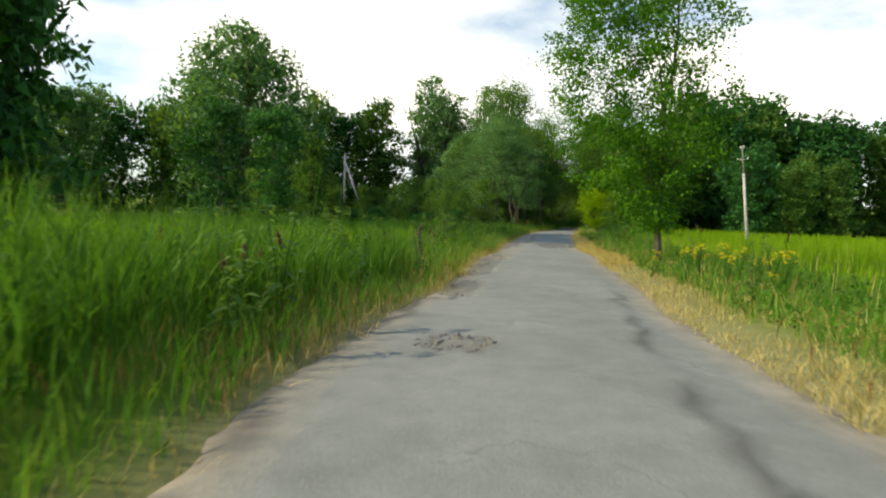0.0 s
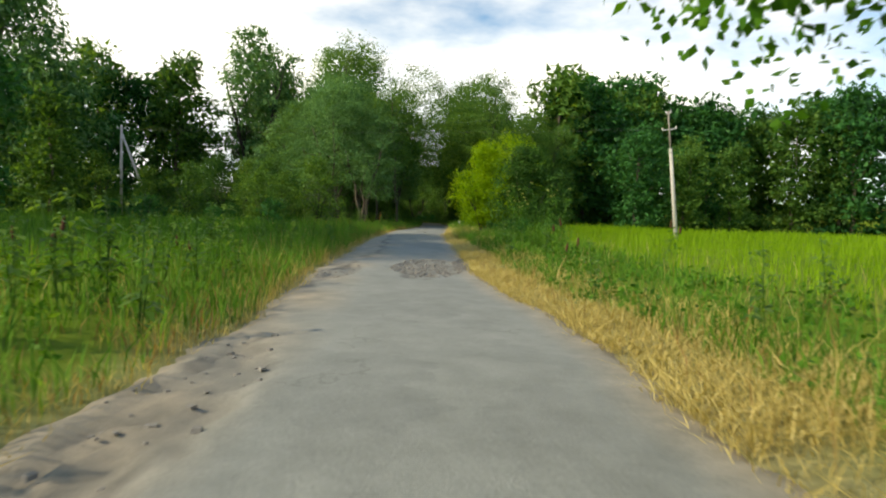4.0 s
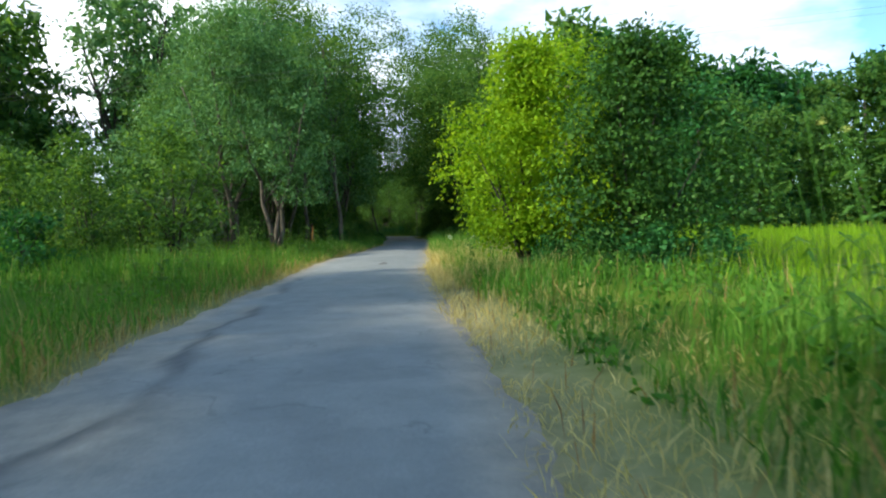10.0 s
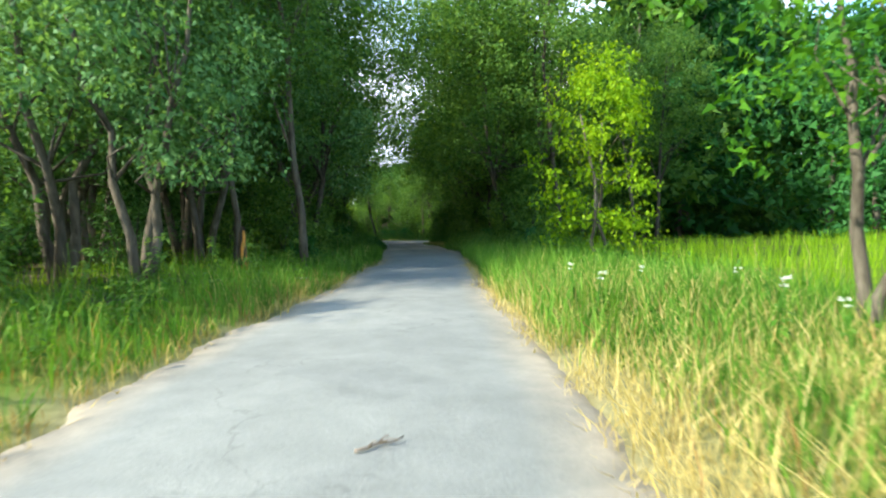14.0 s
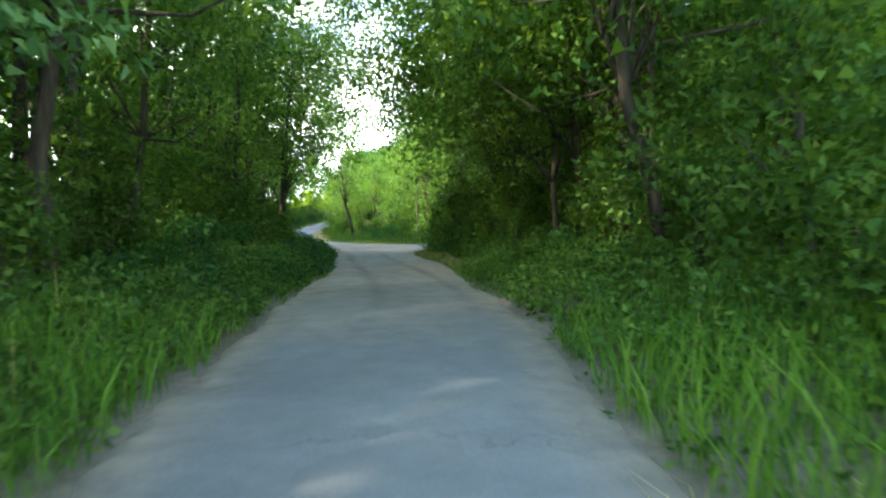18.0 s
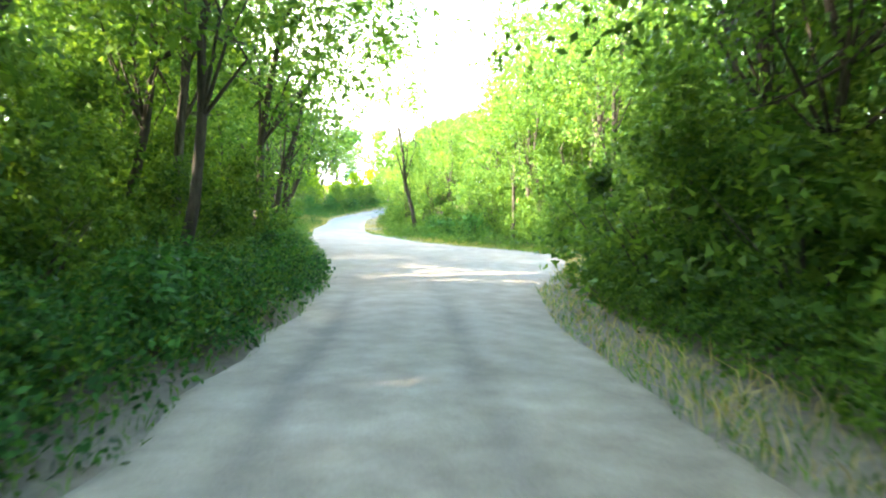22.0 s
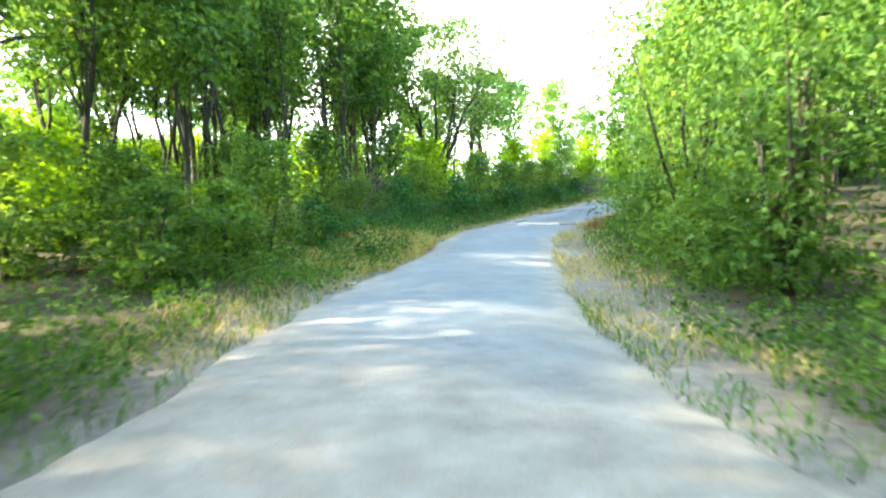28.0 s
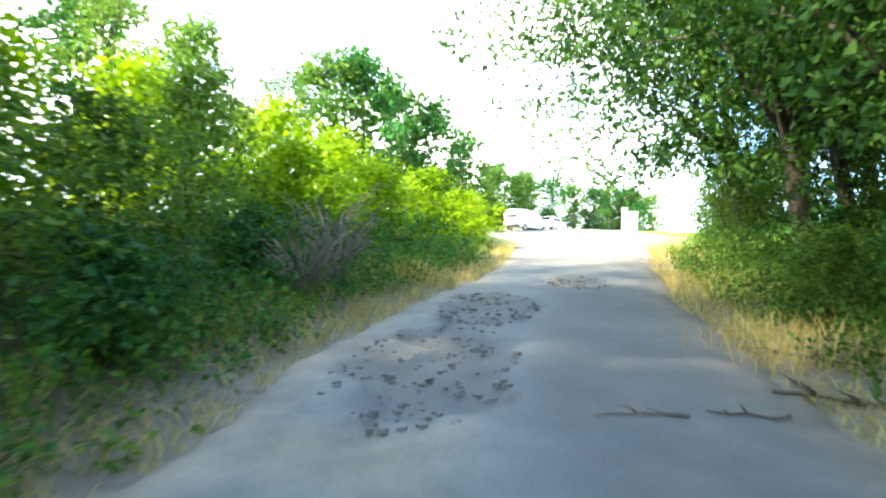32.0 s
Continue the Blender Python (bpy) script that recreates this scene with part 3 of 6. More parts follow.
def make_shrub(name, label, seed, h, width, clumps, per, leaf, leaf_mat, bark_mat, stems=6, clump_r=0.35, aspect=0.55, droop=0.2, fine=True, inner=6, lift=0.0):
    """A shrub: thin stems fanning out of the ground, leaves from the foot up."""
    per, leaf = int(per * 0.74), leaf * 1.13
    rng = np.random.default_rng(seed)
    root = new(name)
    tagged(root, label, "shrub", "shrubs of the undergrowth" if name == "shrub" else "")
    root.empty_display_size = 0.2
    ang = rng.random(clumps) * 2 * math.pi
    zf = rng.random(clumps) ** 1.15
    rad = width * 0.5 * np.sqrt(rng.random(clumps)) * np.sin(np.pi * (0.25 + 0.68 * zf)) * (0.8 + 0.4 * np.sin(3 * ang + seed))
    c = np.stack([rad * np.cos(ang), rad * np.sin(ang), lift + 0.06 * h + (0.94 * h - lift) * zf], 1)
    tubes = []
    for k in range(stems):
        t = c[rng.integers(0, clumps)] * np.array([1, 1, 1.0])
        t[2] = max(t[2], 0.5 * h)
        tubes.append(tube([(0.05 * t[0], 0.05 * t[1], -0.15), t * np.array([0.3, 0.3, 0.45]) + rng.normal(size=3) * 0.03 * h, t],
                          [0.012 + 0.008 * h, 0.008 + 0.005 * h, 0.004], 5))
    part("woody_base", faces_mesh("woody_base", *join_tubes(tubes)), bark_mat, root)
    rr = clump_r * (0.6 + 0.8 * rng.random(clumps))
    q = leaf_quads(rng, c, rr, per, leaf * 1.12, aspect, droop)
    if inner:
        q = np.concatenate([q, leaf_quads(rng, c * np.array([0.8, 0.8, 0.95]), rr * 0.9, inner, leaf * 1.35, 0.8, droop)])
    part("foliage", quads("foliage", q) if fine else tris("foliage", three_cornered(q)), leaf_mat, root)
    return root


def put(ob, x, y, turn=0.0, size=1.0, tall=1.0, sink=0.0, tilt=(0, 0)):
    """Stand a tree or shrub at x, y on the ground."""
    z = float(height(x, y)[0]) - sink
    ob.matrix_basis = pose(x, y, z, tilt[0], tilt[1], 0) @ Matrix.Rotation(radians(turn), 4, "Z") @ Matrix.Diagonal((size, size, size * tall, 1))
    return ob


def put_copy(ob, x, y, turn=0.0, size=1.0, tall=1.0, sink=0.0, tilt=(0, 0)):
    z = float(height(x, y)[0]) - sink
    made = copy_thing(ob, Matrix.Identity(4))
    made.matrix_basis = pose(x, y, z, tilt[0], tilt[1], 0) @ Matrix.Rotation(radians(turn), 4, "Z") @ Matrix.Diagonal((size, size, size * tall, 1))
    return made


def blades(rng, x, y, z, h, w, lean=0.35, bend=0.3):
    """Grass blades: slim folded kites, bent outward."""
    n = len(x)
    a = rng.random(n) * 2 * np.pi
    out = np.stack([np.cos(a), np.sin(a), np.zeros(n)], 1)
    tw = rng.random(n) * 2 * np.pi
    side = np.stack([np.cos(tw), np.sin(tw), np.zeros(n)], 1)
    p = np.stack([x, y, z], 1)
    hh, ww = h[:, None], (w * (0.6 + 0.8 * rng.random(n)))[:, None] * 0.65
    ln, bd = (lean * rng.random(n))[:, None], (bend * rng.random(n))[:, None]
    up = np.array([0, 0, 1.0])
    mid = p + out * hh * ln * 0.4 + up * hh * 0.5
    tip = p + out * hh * (ln + bd) + up * hh * (1 - 0.4 * bd)
    return np.stack([p - side * ww * 0.4, mid + side * ww, tip, mid - side * ww], 1)


# ---------------------------------------------------------------- ground and road
def build_ground():
    xs = np.unique(np.r_[np.linspace(-900, -80, 14), np.linspace(-80, -14, 34), np.arange(-14, 46, 1.0), np.linspace(46, 120, 38), np.linspace(120, 900, 14)])
    ys = np.unique(np.r_[np.linspace(-900, -60, 12), np.linspace(-60, -6, 28), np.arange(-6, 190, 1.0), np.linspace(190, 320, 50), np.linspace(320, 1100, 14)])
    X, Y = np.meshgrid(xs, ys)
    Z = height(X.ravel(), Y.ravel()).reshape(X.shape)
    me = grid_mesh("ground", X, Y, Z, GROUND)
    s, d = way_of(X.ravel(), Y.ravel())
    wood = np.clip((s - 74) / 8, 0, 1) * np.clip((18 - np.abs(d)) / 6, 0, 1) * np.clip((185 - s) / 20, 0, 1)
    wood = np.maximum(wood, np.clip((s - 58) / 6, 0, 1) * (d < -5) * (d > -22) * (s < 100))
    l, r = edges(s)
    off = np.maximum(l - d, d - r)
    verge = np.clip(1 - off / np.where(s > 84, np.where(d > 0, np.where(s < 140, 1.6, 1.9), np.where(s < 140, 0.5, 1.2)), np.where(d > 0, 1.7, 0.6)), 0, 1) * 0.9
    for key, v in (("wood", wood), ("verge", verge)):
        at = me.attributes.new(key, "FLOAT", "POINT")
        at.data.foreach_set("value", v.astype(np.float32))
    return tagged(new("ground", me), "uneven green meadow and woodland floor beside the road", "ground", kind="structure")


POTHOLES = [  # s, d, half length, half width, depth
    (6.6, -0.35, 0.5, 0.45, 0.03), (34.6, 0.05, 2.6, 0.9, 0.06), (36.5, 1.1, 2.0, 0.45, 0.05), (33.0, -1.95, 1.6, 0.45, 0.05), (17.5, -1.5, 2.2, 0.42, 0.05),
    (22.5, -1.85, 2.6, 0.45, 0.05), (12.0, -1.15, 1.6, 0.36, 0.04), (167.0, -0.9, 1.5, 0.7, 0.05), (169.8, -0.7, 1.2, 0.6, 0.05), (172.5, 0.5, 0.8, 0.5, 0.04), (163.0, -1.4, 1.0, 0.35, 0.04)]


def build_road():
    ss = np.arange(-30, 232, 0.2)
    k = 46
    f = np.linspace(0, 1, k)
    l, r = edges(ss)
    rag = (0.05 * np.sin(ss * 4.1 + 3 * np.sin(ss * 0.7)) + 0.04 * np.sin(ss * 11.1 + 4 * np.sin(ss * 1.3))) * np.where((ss > 84) & (ss < 142), 0.4, 1.0)
    D = (l - 0.12 + rag)[:, None] * (1 - f) + (r + 0.12 - rag[::-1])[:, None] * f
    S = np.repeat(ss[:, None], k, 1)
    X, Y = at_way(S.ravel(), D.ravel())
    x, y = X.copy(), Y.copy()
    Z = np.interp(S.ravel(), S_ALL, WZ)
    s1, d1 = S.ravel(), D.ravel()
    ff = np.repeat(f[None], len(ss), 0).ravel()
    dirt = np.clip((s1 - 84 + 2.5 * wavy(x, y, 1.5)) / 8, 0, 1) * np.clip((142 - s1 + 2 * wavy(x, y, 1.3, 4)) / 5, 0, 1)
    Z = Z + 0.05 * np.sin(np.pi * ff) - 0.02 + 0.008 * wavy(x, y, 0.7) + dirt * 0.02 * wavy(x, y, 1.6, 3)
    pit, lumps = np.zeros(len(s1)), np.random.default_rng(3)
    for ps, pd, a, w, dep in POTHOLES:
        q = ((s1 - ps) / a) ** 2 + ((d1 - pd) / w) ** 2 + 0.55 * wavy(x, y, 0.33, ps) + 0.25 * wavy(x, y, 0.14, ps)
        inside = np.clip((1.0 - q) * 3.5, 0, 1)
        Z -= inside * dep * (1 + 0.5 * wavy(x, y, 0.12, 5))
        Z += inside * 0.018 * lumps.normal(size=len(s1))
        pit = np.maximum(pit, inside)
    Z += 0.035 * np.clip(1 - np.abs(pit - 0.2) / 0.2, 0, 1) * (pit > 0)
    # the ragged edge of the upper asphalt layer beside the sandy strip
    step = np.where(s1 < 26, -1.3 - 0.03 * np.clip(s1, 0, 26), -2.05) + 0.22 * wavy(x, y, 1.1, 8) + 0.12 * wavy(x, y, 0.4, 4)
    band = np.clip((s1 - 28) / 4, 0, 1) * np.clip((58 - s1) / 4, 0, 1) + np.clip((s1 + 4) / 3, 0, 1) * np.clip((24 - s1) / 3, 0, 1)
    below = np.clip((step - d1) / 0.12, 0, 1) * band
    Z -= 0.028 * below
    lip = np.clip(1.2 - np.abs(d1 - step) / 0.15, 0, 1) * band * np.clip(0.75 + wavy(x, y, 1.3, 2), 0, 1)
    edge = 1.75 + 0.14 * wavy(x, y, 0.9, 12) + 0.10 * wavy(x, y, 0.35, 6)
    along = np.clip((s1 - 1) / 2, 0, 1) * np.clip((16 - s1) / 3, 0, 1)
    Z -= 0.022 * np.clip((d1 - edge) / 0.1, 0, 1) * along
    lip = np.maximum(lip, np.clip(1 - np.abs(d1 - edge) / 0.14, 0, 1) * along * np.clip(0.8 + wavy(x, y, 0.8, 3), 0, 1))
    # wheel ruts of the earth stretch
    rut_dark = np.zeros(len(s1))
    for c in (-0.75, 0.78):
        g = np.exp(-((d1 - c - 0.15 * np.sin(s1 * 0.3)) / 0.15) ** 2) * dirt * np.clip((113 - s1) / 8, 0.15, 1) * (0.65 + 0.4 * wavy(x, y, 2.0, 7))
        Z -= 0.03 * g
        rut_dark = np.maximum(rut_dark, g)
    Z -= 0.06 * np.clip((0.035 - np.minimum(ff, 1 - ff)) / 0.035, 0, 1)
    me = grid_mesh("road", X.reshape(S.shape), Y.reshape(S.shape), Z.reshape(S.shape), ROAD)
    margin = np.minimum(d1 - np.repeat(l, k), np.repeat(r, k) - d1)
    sand = np.clip(1 - margin / 0.55, 0, 1) * 0.9 + 0.12 * pit
    # pit floors, rims and layer edges take the same dark tone
    rut_dark = np.maximum(rut_dark, 0.6 * pit * np.clip(0.5 + 0.8 * wavy(x, y, 0.17, 6) + 0.4 * wavy(x, y, 0.6, 2), 0, 1))
    rut_dark = np.maximum(rut_dark, lip)
    rim = np.clip(1 - np.abs(pit - 0.35) / 0.35, 0, 1)
    rut_dark = np.maximum(rut_dark, rim * np.clip(0.85 + wavy(x, y, 0.5, 3), 0, 1))
    rut_dark = np.maximum(rut_dark, 0.45 * pit)
    sand = np.maximum(sand, 0.6 * below * np.clip(0.6 + wavy(x, y, 0.8, 3), 0, 1))
    sand = np.maximum(sand, 0.8 * np.clip((-d1 - 1.1) / 0.8, 0, 1) * (s1 < 48) * np.clip(0.5 + wavy(x, y, 1.4, 9), 0, 1))
    sand = sand * (1 - 0.5 * dirt)
    sand = np.maximum(sand, np.clip((s1 - 174) / 6, 0, 1))
    # the climb: dusty on the inner side of the bend, asphalt darker on the outer
    climb = np.clip((s1 - 154) / 5, 0, 1) * np.clip((175 - s1) / 4, 0, 1)
    side = d1 + 0.35 + 0.35 * wavy(x, y, 1.6, 5)
    sand = np.maximum(sand, 0.75 * climb * np.clip(-side / 0.5, 0, 1) * np.clip(0.65 + wavy(x, y, 0.7, 3), 0, 1))
    rut_dark = np.maximum(rut_dark * (1 - 0.2 * dirt), 0.5 * climb * np.clip(side / 0.5, 0, 1))
    for key, v in (("dirt", dirt), ("sand", np.clip(sand, 0, 1)), ("rut_dark", np.clip(rut_dark, 0, 1) * 0.7)):
        at = me.attributes.new(key, "FLOAT", "POINT")
        at.data.foreach_set("value", v.astype(np.float32))
    return tagged(new("road", me), "narrow worn grey asphalt lane with potholes and sandy edges", "road", kind="structure")


ground = build_ground()
road = build_road()

# ---------------------------------------------------------------- grass
rng = np.random.default_rng(7)


def grass_band(name, label, mat, n, s0, s1, d0, d1, h0, h1, w, side, lean=0.35, bend=0.3, tilt_noise=True, skip=None):
    """Blades between two distances from the road's edge on one side."""
    s = s0 + (s1 - s0) * rng.random(n)
    l, r = edges(s)
    u = rng.random(n) ** 1.25
    d = (r + d0 + (d1 - d0) * u) if side > 0 else (l - d0 - (d1 - d0) * u)
    x, y = at_way(s, d)
    keep = wavy(x, y, 0.9, 1) + wavy(x, y, 0.35, 5) * 0.6 > -0.65
    if skip is not None:
        keep &= ~skip(s, d)
    x, y = x[keep], y[keep]
    z = height(x, y) - 0.03
    hh = (h0 + (h1 - h0) * rng.random(len(x)) ** 1.5) * (0.75 + 0.35 * wavy(x, y, 2.3, 3))
    a = blades(rng, x, y, z, hh, w, lean, bend)
    ob = new(name, quads(name, a, mat))
    return tagged(ob, label, "grass", kind="stuff")


def blades_flat(g, x, y, z, h, w, lean=0.4):
    """Far grass: one slim quad a blade."""
    n = len(x)
    a, tw = g.random(n) * 2 * np.pi, g.random(n) * 2 * np.pi
    side = np.stack([np.cos(tw), np.sin(tw), np.zeros(n)], 1) * (w * 0.5 * (0.6 + 0.8 * g.random(n)))[:, None]
    p = np.stack([x, y, z], 1)
    k = (h * lean * g.random(n))
    tip = p + np.stack([np.cos(a) * k, np.sin(a) * k, h], 1)
    return np.stack([p - side, p + side, tip + side * 0.2, tip - side * 0.2], 1)


for side in (-1, 1):
    grass_band("roadside_grass", "tall green grass along the road", LEAF_GRASS, 33000 if side < 0 else 24000, -3, 84, 0.12 if side < 0 else 0.9, 5.0, 0.3, 0.95 if side < 0 else 0.66, 0.013, side)
    grass_band("rusty_grass", "reddish-brown dry stalks among the green grass", LEAF_RUST, 1300, -3, 66, 0.15, 4.0, 0.3, 0.9, 0.009, side, 0.3, 0.3)
    grass_band("pale_stalks", "pale seeding grass stalks above the meadow", LEAF_STRAW, 1000, -3, 84, 0.6, 6.0, 0.6, 1.15, 0.006, side, 0.2, 0.25)
    grass_band("roadside_grass", "sparse green grass and herbs at the wood's edge", LEAF_GRASS, 9000, 82, 182, 0.9, 3.5, 0.12, 0.45, 0.014, side)
    grass_band("dry_grass", "bleached straw-yellow grass at the road's edge", LEAF_STRAW, 34000 if side > 0 else 6000, -3, 80, -0.14, 2.3 if side > 0 else 0.45, 0.08, 0.38, 0.008, side, 0.9, 0.7)
    grass_band("dry_grass", "short dry grass on the sandy verge", LEAF_STRAW, 12000, 138, 182, 0.05, 1.7, 0.08, 0.4, 0.009, side, 0.9, 0.7)
grass_band("dry_grass", "bright sun-bleached tall grass beside the road", LEAF_STRAW, 9500, 52, 69, 0.1, 3.0, 0.25, 0.85, 0.006, 1, 0.6, 0.5)
grass_band("dry_grass", "flattened pale straw beside the broken road edge", LEAF_STRAW, 17000, 22, 41, 0.0, 2.0, 0.12, 0.42, 0.009, 1, 1.5, 0.7)
grass_band("roadside_grass", "green grass growing through the bleached stalks", LEAF_GRASS, 9000, 50, 70, 0.5, 4.5, 0.3, 0.8, 0.011, 1)
grass_band("dry_grass", "brown dry stalks along the grass edge", LEAF_STRAW, 5000, 4, 72, 0.0, 0.9, 0.22, 0.6, 0.007, -1, 0.45, 0.4)
grass_band("rusty_grass", "rust-brown seed stalks along the grass edge", LEAF_RUST, 3000, 4, 72, 0.05, 1.2, 0.25, 0.7, 0.008, -1, 0.35, 0.35)
grass_band("reed_grass", "head-high green reeds beside the road", LEAF_GRASS, 9000, 1, 14, 1.2, 6.0, 0.9, 1.75, 0.018, -1, 0.25, 0.35)
grass_band("reed_grass", "clumps of tall green reeds with drooping blades", LEAF_GRASS, 7000, 38, 45.5, 1.7, 5.0, 0.7, 1.45, 0.014, 1, 0.25, 0.4, skip=lambda s, d: np.sin(s * 2.1 + 0.7) + np.sin(d * 2.9 + s * 0.5) < 0.75)


def field(name, label, n, box, h0, h1, w, mat):
    x = box[0] + (box[2] - box[0]) * rng.random(n)
    y = box[1] + (box[3] - box[1]) * rng.random(n)
    s, d = way_of(x, y)
    l, r = edges(s)
    keep = ((d > r + 4.0) | (d < l - 4.0)) & (s < 82) & (s > -8)
    x, y = x[keep], y[keep]
    z = height(x, y) - 0.03
    hh = h0 + (h1 - h0) * rng.random(len(x))
    a = blades_flat(rng, x, y, z, hh * (0.8 + 0.3 * wavy(x, y, 4.0, 2)), w)
    return tagged(new(name, quads(name, a, mat)), label, "grass", kind="stuff")


field("meadow_grass", "bright green meadow grass on the open field", 60000, (5, -2, 36, 84), 0.35, 0.8, 0.022, LEAF_FIELD)
field("meadow_grass", "bright green meadow grass on the far field", 26000, (34, 0, 105, 96), 0.35, 0.75, 0.08, LEAF_FIELD)
field("meadow_grass", "yellow-green meadow grass behind the roadside reeds", 21000, (-26, 0, 4, 30), 0.35, 0.85, 0.026, LEAF_FIELD)
field("meadow_grass", "deep green meadow grass before the wood edge", 29000, (-26, 30, 4, 70), 0.35, 0.85, 0.026, LEAF_GRASS)

def undergrowth(n, s0, s1, d0, d1, side, leaf, mat, label, tall=0.22):
    """Low leafy herbs that cover the ground."""
    s = s0 + (s1 - s0) * rng.random(n)
    l, r = edges(s)
    u = rng.random(n)
    d = (r + d0 + (d1 - d0) * u) if side > 0 else (l - d0 - (d1 - d0) * u)
    x, y = at_way(s, d)
    z = height(x, y) + 0.08 + tall * rng.random(n) * np.clip(0.35 + u * 1.6, 0, 1)
    q = leaf_quads(rng, np.stack([x, y, z], 1), 0.10 + 0.13 * rng.random(n), 13, leaf, 0.6, 0.1, 0.8)
    return tagged(new("undergrowth", quads("undergrowth", q, mat)), label, "undergrowth", kind="stuff")


# ---------------------------------------------------------------- trees: one of each kind, then copies
FAR_A = make_tree("forest_tree", "tall dark green tree in the far wood", 11, 17, 0.8, 8.0, 0.22, 140, 16, 0.5, LEAF_FOREST, BARK, clump_r=1.1, limbs=6, lumps=14, inner=6, billow=0.7)
FAR_B = make_tree("forest_tree", "dense blue-green tree in the far wood", 12, 18, 0.8, 8.5, 0.24, 150, 16, 0.5, LEAF_DARK, BARK, clump_r=1.15, limbs=6, lumps=14, inner=6, billow=0.7)
NEAR_A = make_tree("forest_tree", "leafy green deciduous tree beside the forest road", 15, 12, 3.6, 6.0, 0.115, 170, 48, 0.14, LEAF_FOREST, BARK_DARK, clump_r=0.75, limbs=16, lumps=7, inner=2)
NEAR_B = make_tree("forest_tree", "tall green deciduous tree with a dense high crown", 16, 14, 4.2, 6.5, 0.12, 170, 44, 0.145, LEAF_FOREST, BARK, clump_r=0.85, limbs=16, lumps=9, inner=6, billow=0.85)
NEAR_C = make_tree("forest_tree", "slender tree with an airy light green crown", 13, 11, 3.0, 4.6, 0.11, 110, 40, 0.15, LEAF_SHRUB, BARK_DARK, clump_r=0.65, limbs=12, lean=0.06, inner=2)
MULTI = make_tree("forest_tree", "many-stemmed dark-barked tree beside the road", 14, 9.5, 2.6, 6.5, 0.24, 150, 44, 0.15, LEAF_SHRUB, BARK_DARK, stems=5, spread=0.27, clump_r=0.7, limbs=20, inner=2)
THIN = make_tree("young_tree", "thin straight young tree with a small high crown", 17, 9, 3.4, 2.8, 0.07, 56, 22, 0.21, LEAF_SHRUB, BARK_DARK, clump_r=0.6, limbs=8, inner=1, lean=0.04)
W_A = make_tree("willow", "big grey-green willow with a billowing crown", 21, 20, 1.2, 15, 0.45, 420, 40, 0.44, LEAF_WILLOW, BARK, stems=3, spread=0.14, clump_r=1.25, aspect=0.42, droop=0.7, limbs=18, lumps=22, inner=6, billow=0.58, shape=0.7)
W_B = make_tree("willow", "tall grey-green willow with forked stems showing", 22, 21, 6.0, 11, 0.46, 170, 32, 0.40, LEAF_WILLOW, BARK_DARK, stems=5, spread=0.2, clump_r=1.2, aspect=0.45, droop=0.7, limbs=25, lumps=12, inner=7, billow=0.75)
W_C = make_tree("willow", "leaning willow at the edge of the wood", 23, 13, 1.6, 7.5, 0.2, 280, 58, 0.155, LEAF_WILLOW, BARK, stems=3, spread=0.16, clump_r=0.8, aspect=0.42, droop=0.7, limbs=18, lumps=12, inner=6, billow=0.6)
CANOPY = make_tree("forest_tree", "tall tree whose high crown reaches over the road", 18, 14, 4.6, 9.0, 0.125, 200, 36, 0.175, LEAF_FOREST, BARK_DARK, clump_r=0.85, limbs=20, lumps=9, inner=3, lean=0.05)
SH_A = make_shrub("shrub", "green leafy shrub at the edge of the wood", 31, 2.4, 2.8, 66, 28, 0.12, LEAF_SHRUB, BARK_DARK, fine=False)
SH_B = make_shrub("shrub", "low dark green undergrowth shrub", 32, 1.3, 2.2, 46, 26, 0.10, LEAF_DARK, BARK_DARK, fine=False)
SH_C = make_shrub("shrub", "tall loose green shrub in the understorey", 33, 4.2, 3.4, 95, 34, 0.115, LEAF_FOREST, BARK_DARK, clump_r=0.5, fine=False)
# sunlight on distant foliage is put into this bright leaf colour
SH_D = make_shrub("shrub", "yellow-green maple shrub with sunlight put into its leaf colour", 34, 2.8, 3.2, 100, 32, 0.13, LEAF_MAPLE, BARK_DARK, fine=False)
SH_E = make_shrub("shrub", "broad-leaved young maple undergrowth", 36, 3.2, 3.2, 90, 54, 0.094, LEAF_SHRUB, BARK_DARK, aspect=0.8, clump_r=0.45, inner=3, fine=False)
VINE = make_shrub("shrub", "tall leafy thicket hung with climbing vines", 35, 5.6, 4.2, 190, 54, 0.094, LEAF_SHRUB, BARK_DARK, stems=9, clump_r=0.55, droop=0.8, fine=False)
ARCH = make_tree("forest_tree", "tall tree whose crown arches over the shaded road", 20, 16.5, 4.3, 8.6, 0.11, 230, 50, 0.165, LEAF_FOREST, BARK_DARK, clump_r=0.95, limbs=22, lumps=9, inner=3, lean=0.04, over=2.6)
# like VINE, its leaves darkened to stand for shade
VINE_SHADED = make_shrub("shrub", "vine thicket with shade painted into its dark leaves", 48, 5.6, 4.2, 170, 40, 0.11, LEAF_DARK_SHADED, BARK_DARK, stems=9, clump_r=0.55, droop=0.6, fine=False)
BOUGH = make_tree("forest_tree", "low-branched tree with boughs hanging over the road", 24, 9.6, 4.0, 7.6, 0.09, 260, 46, 0.15, LEAF_FOREST, BARK_DARK, clump_r=0.75, limbs=18, lumps=8, inner=2, lean=0.05, over=3.4, shape=0.5, fine=True)
used = set()


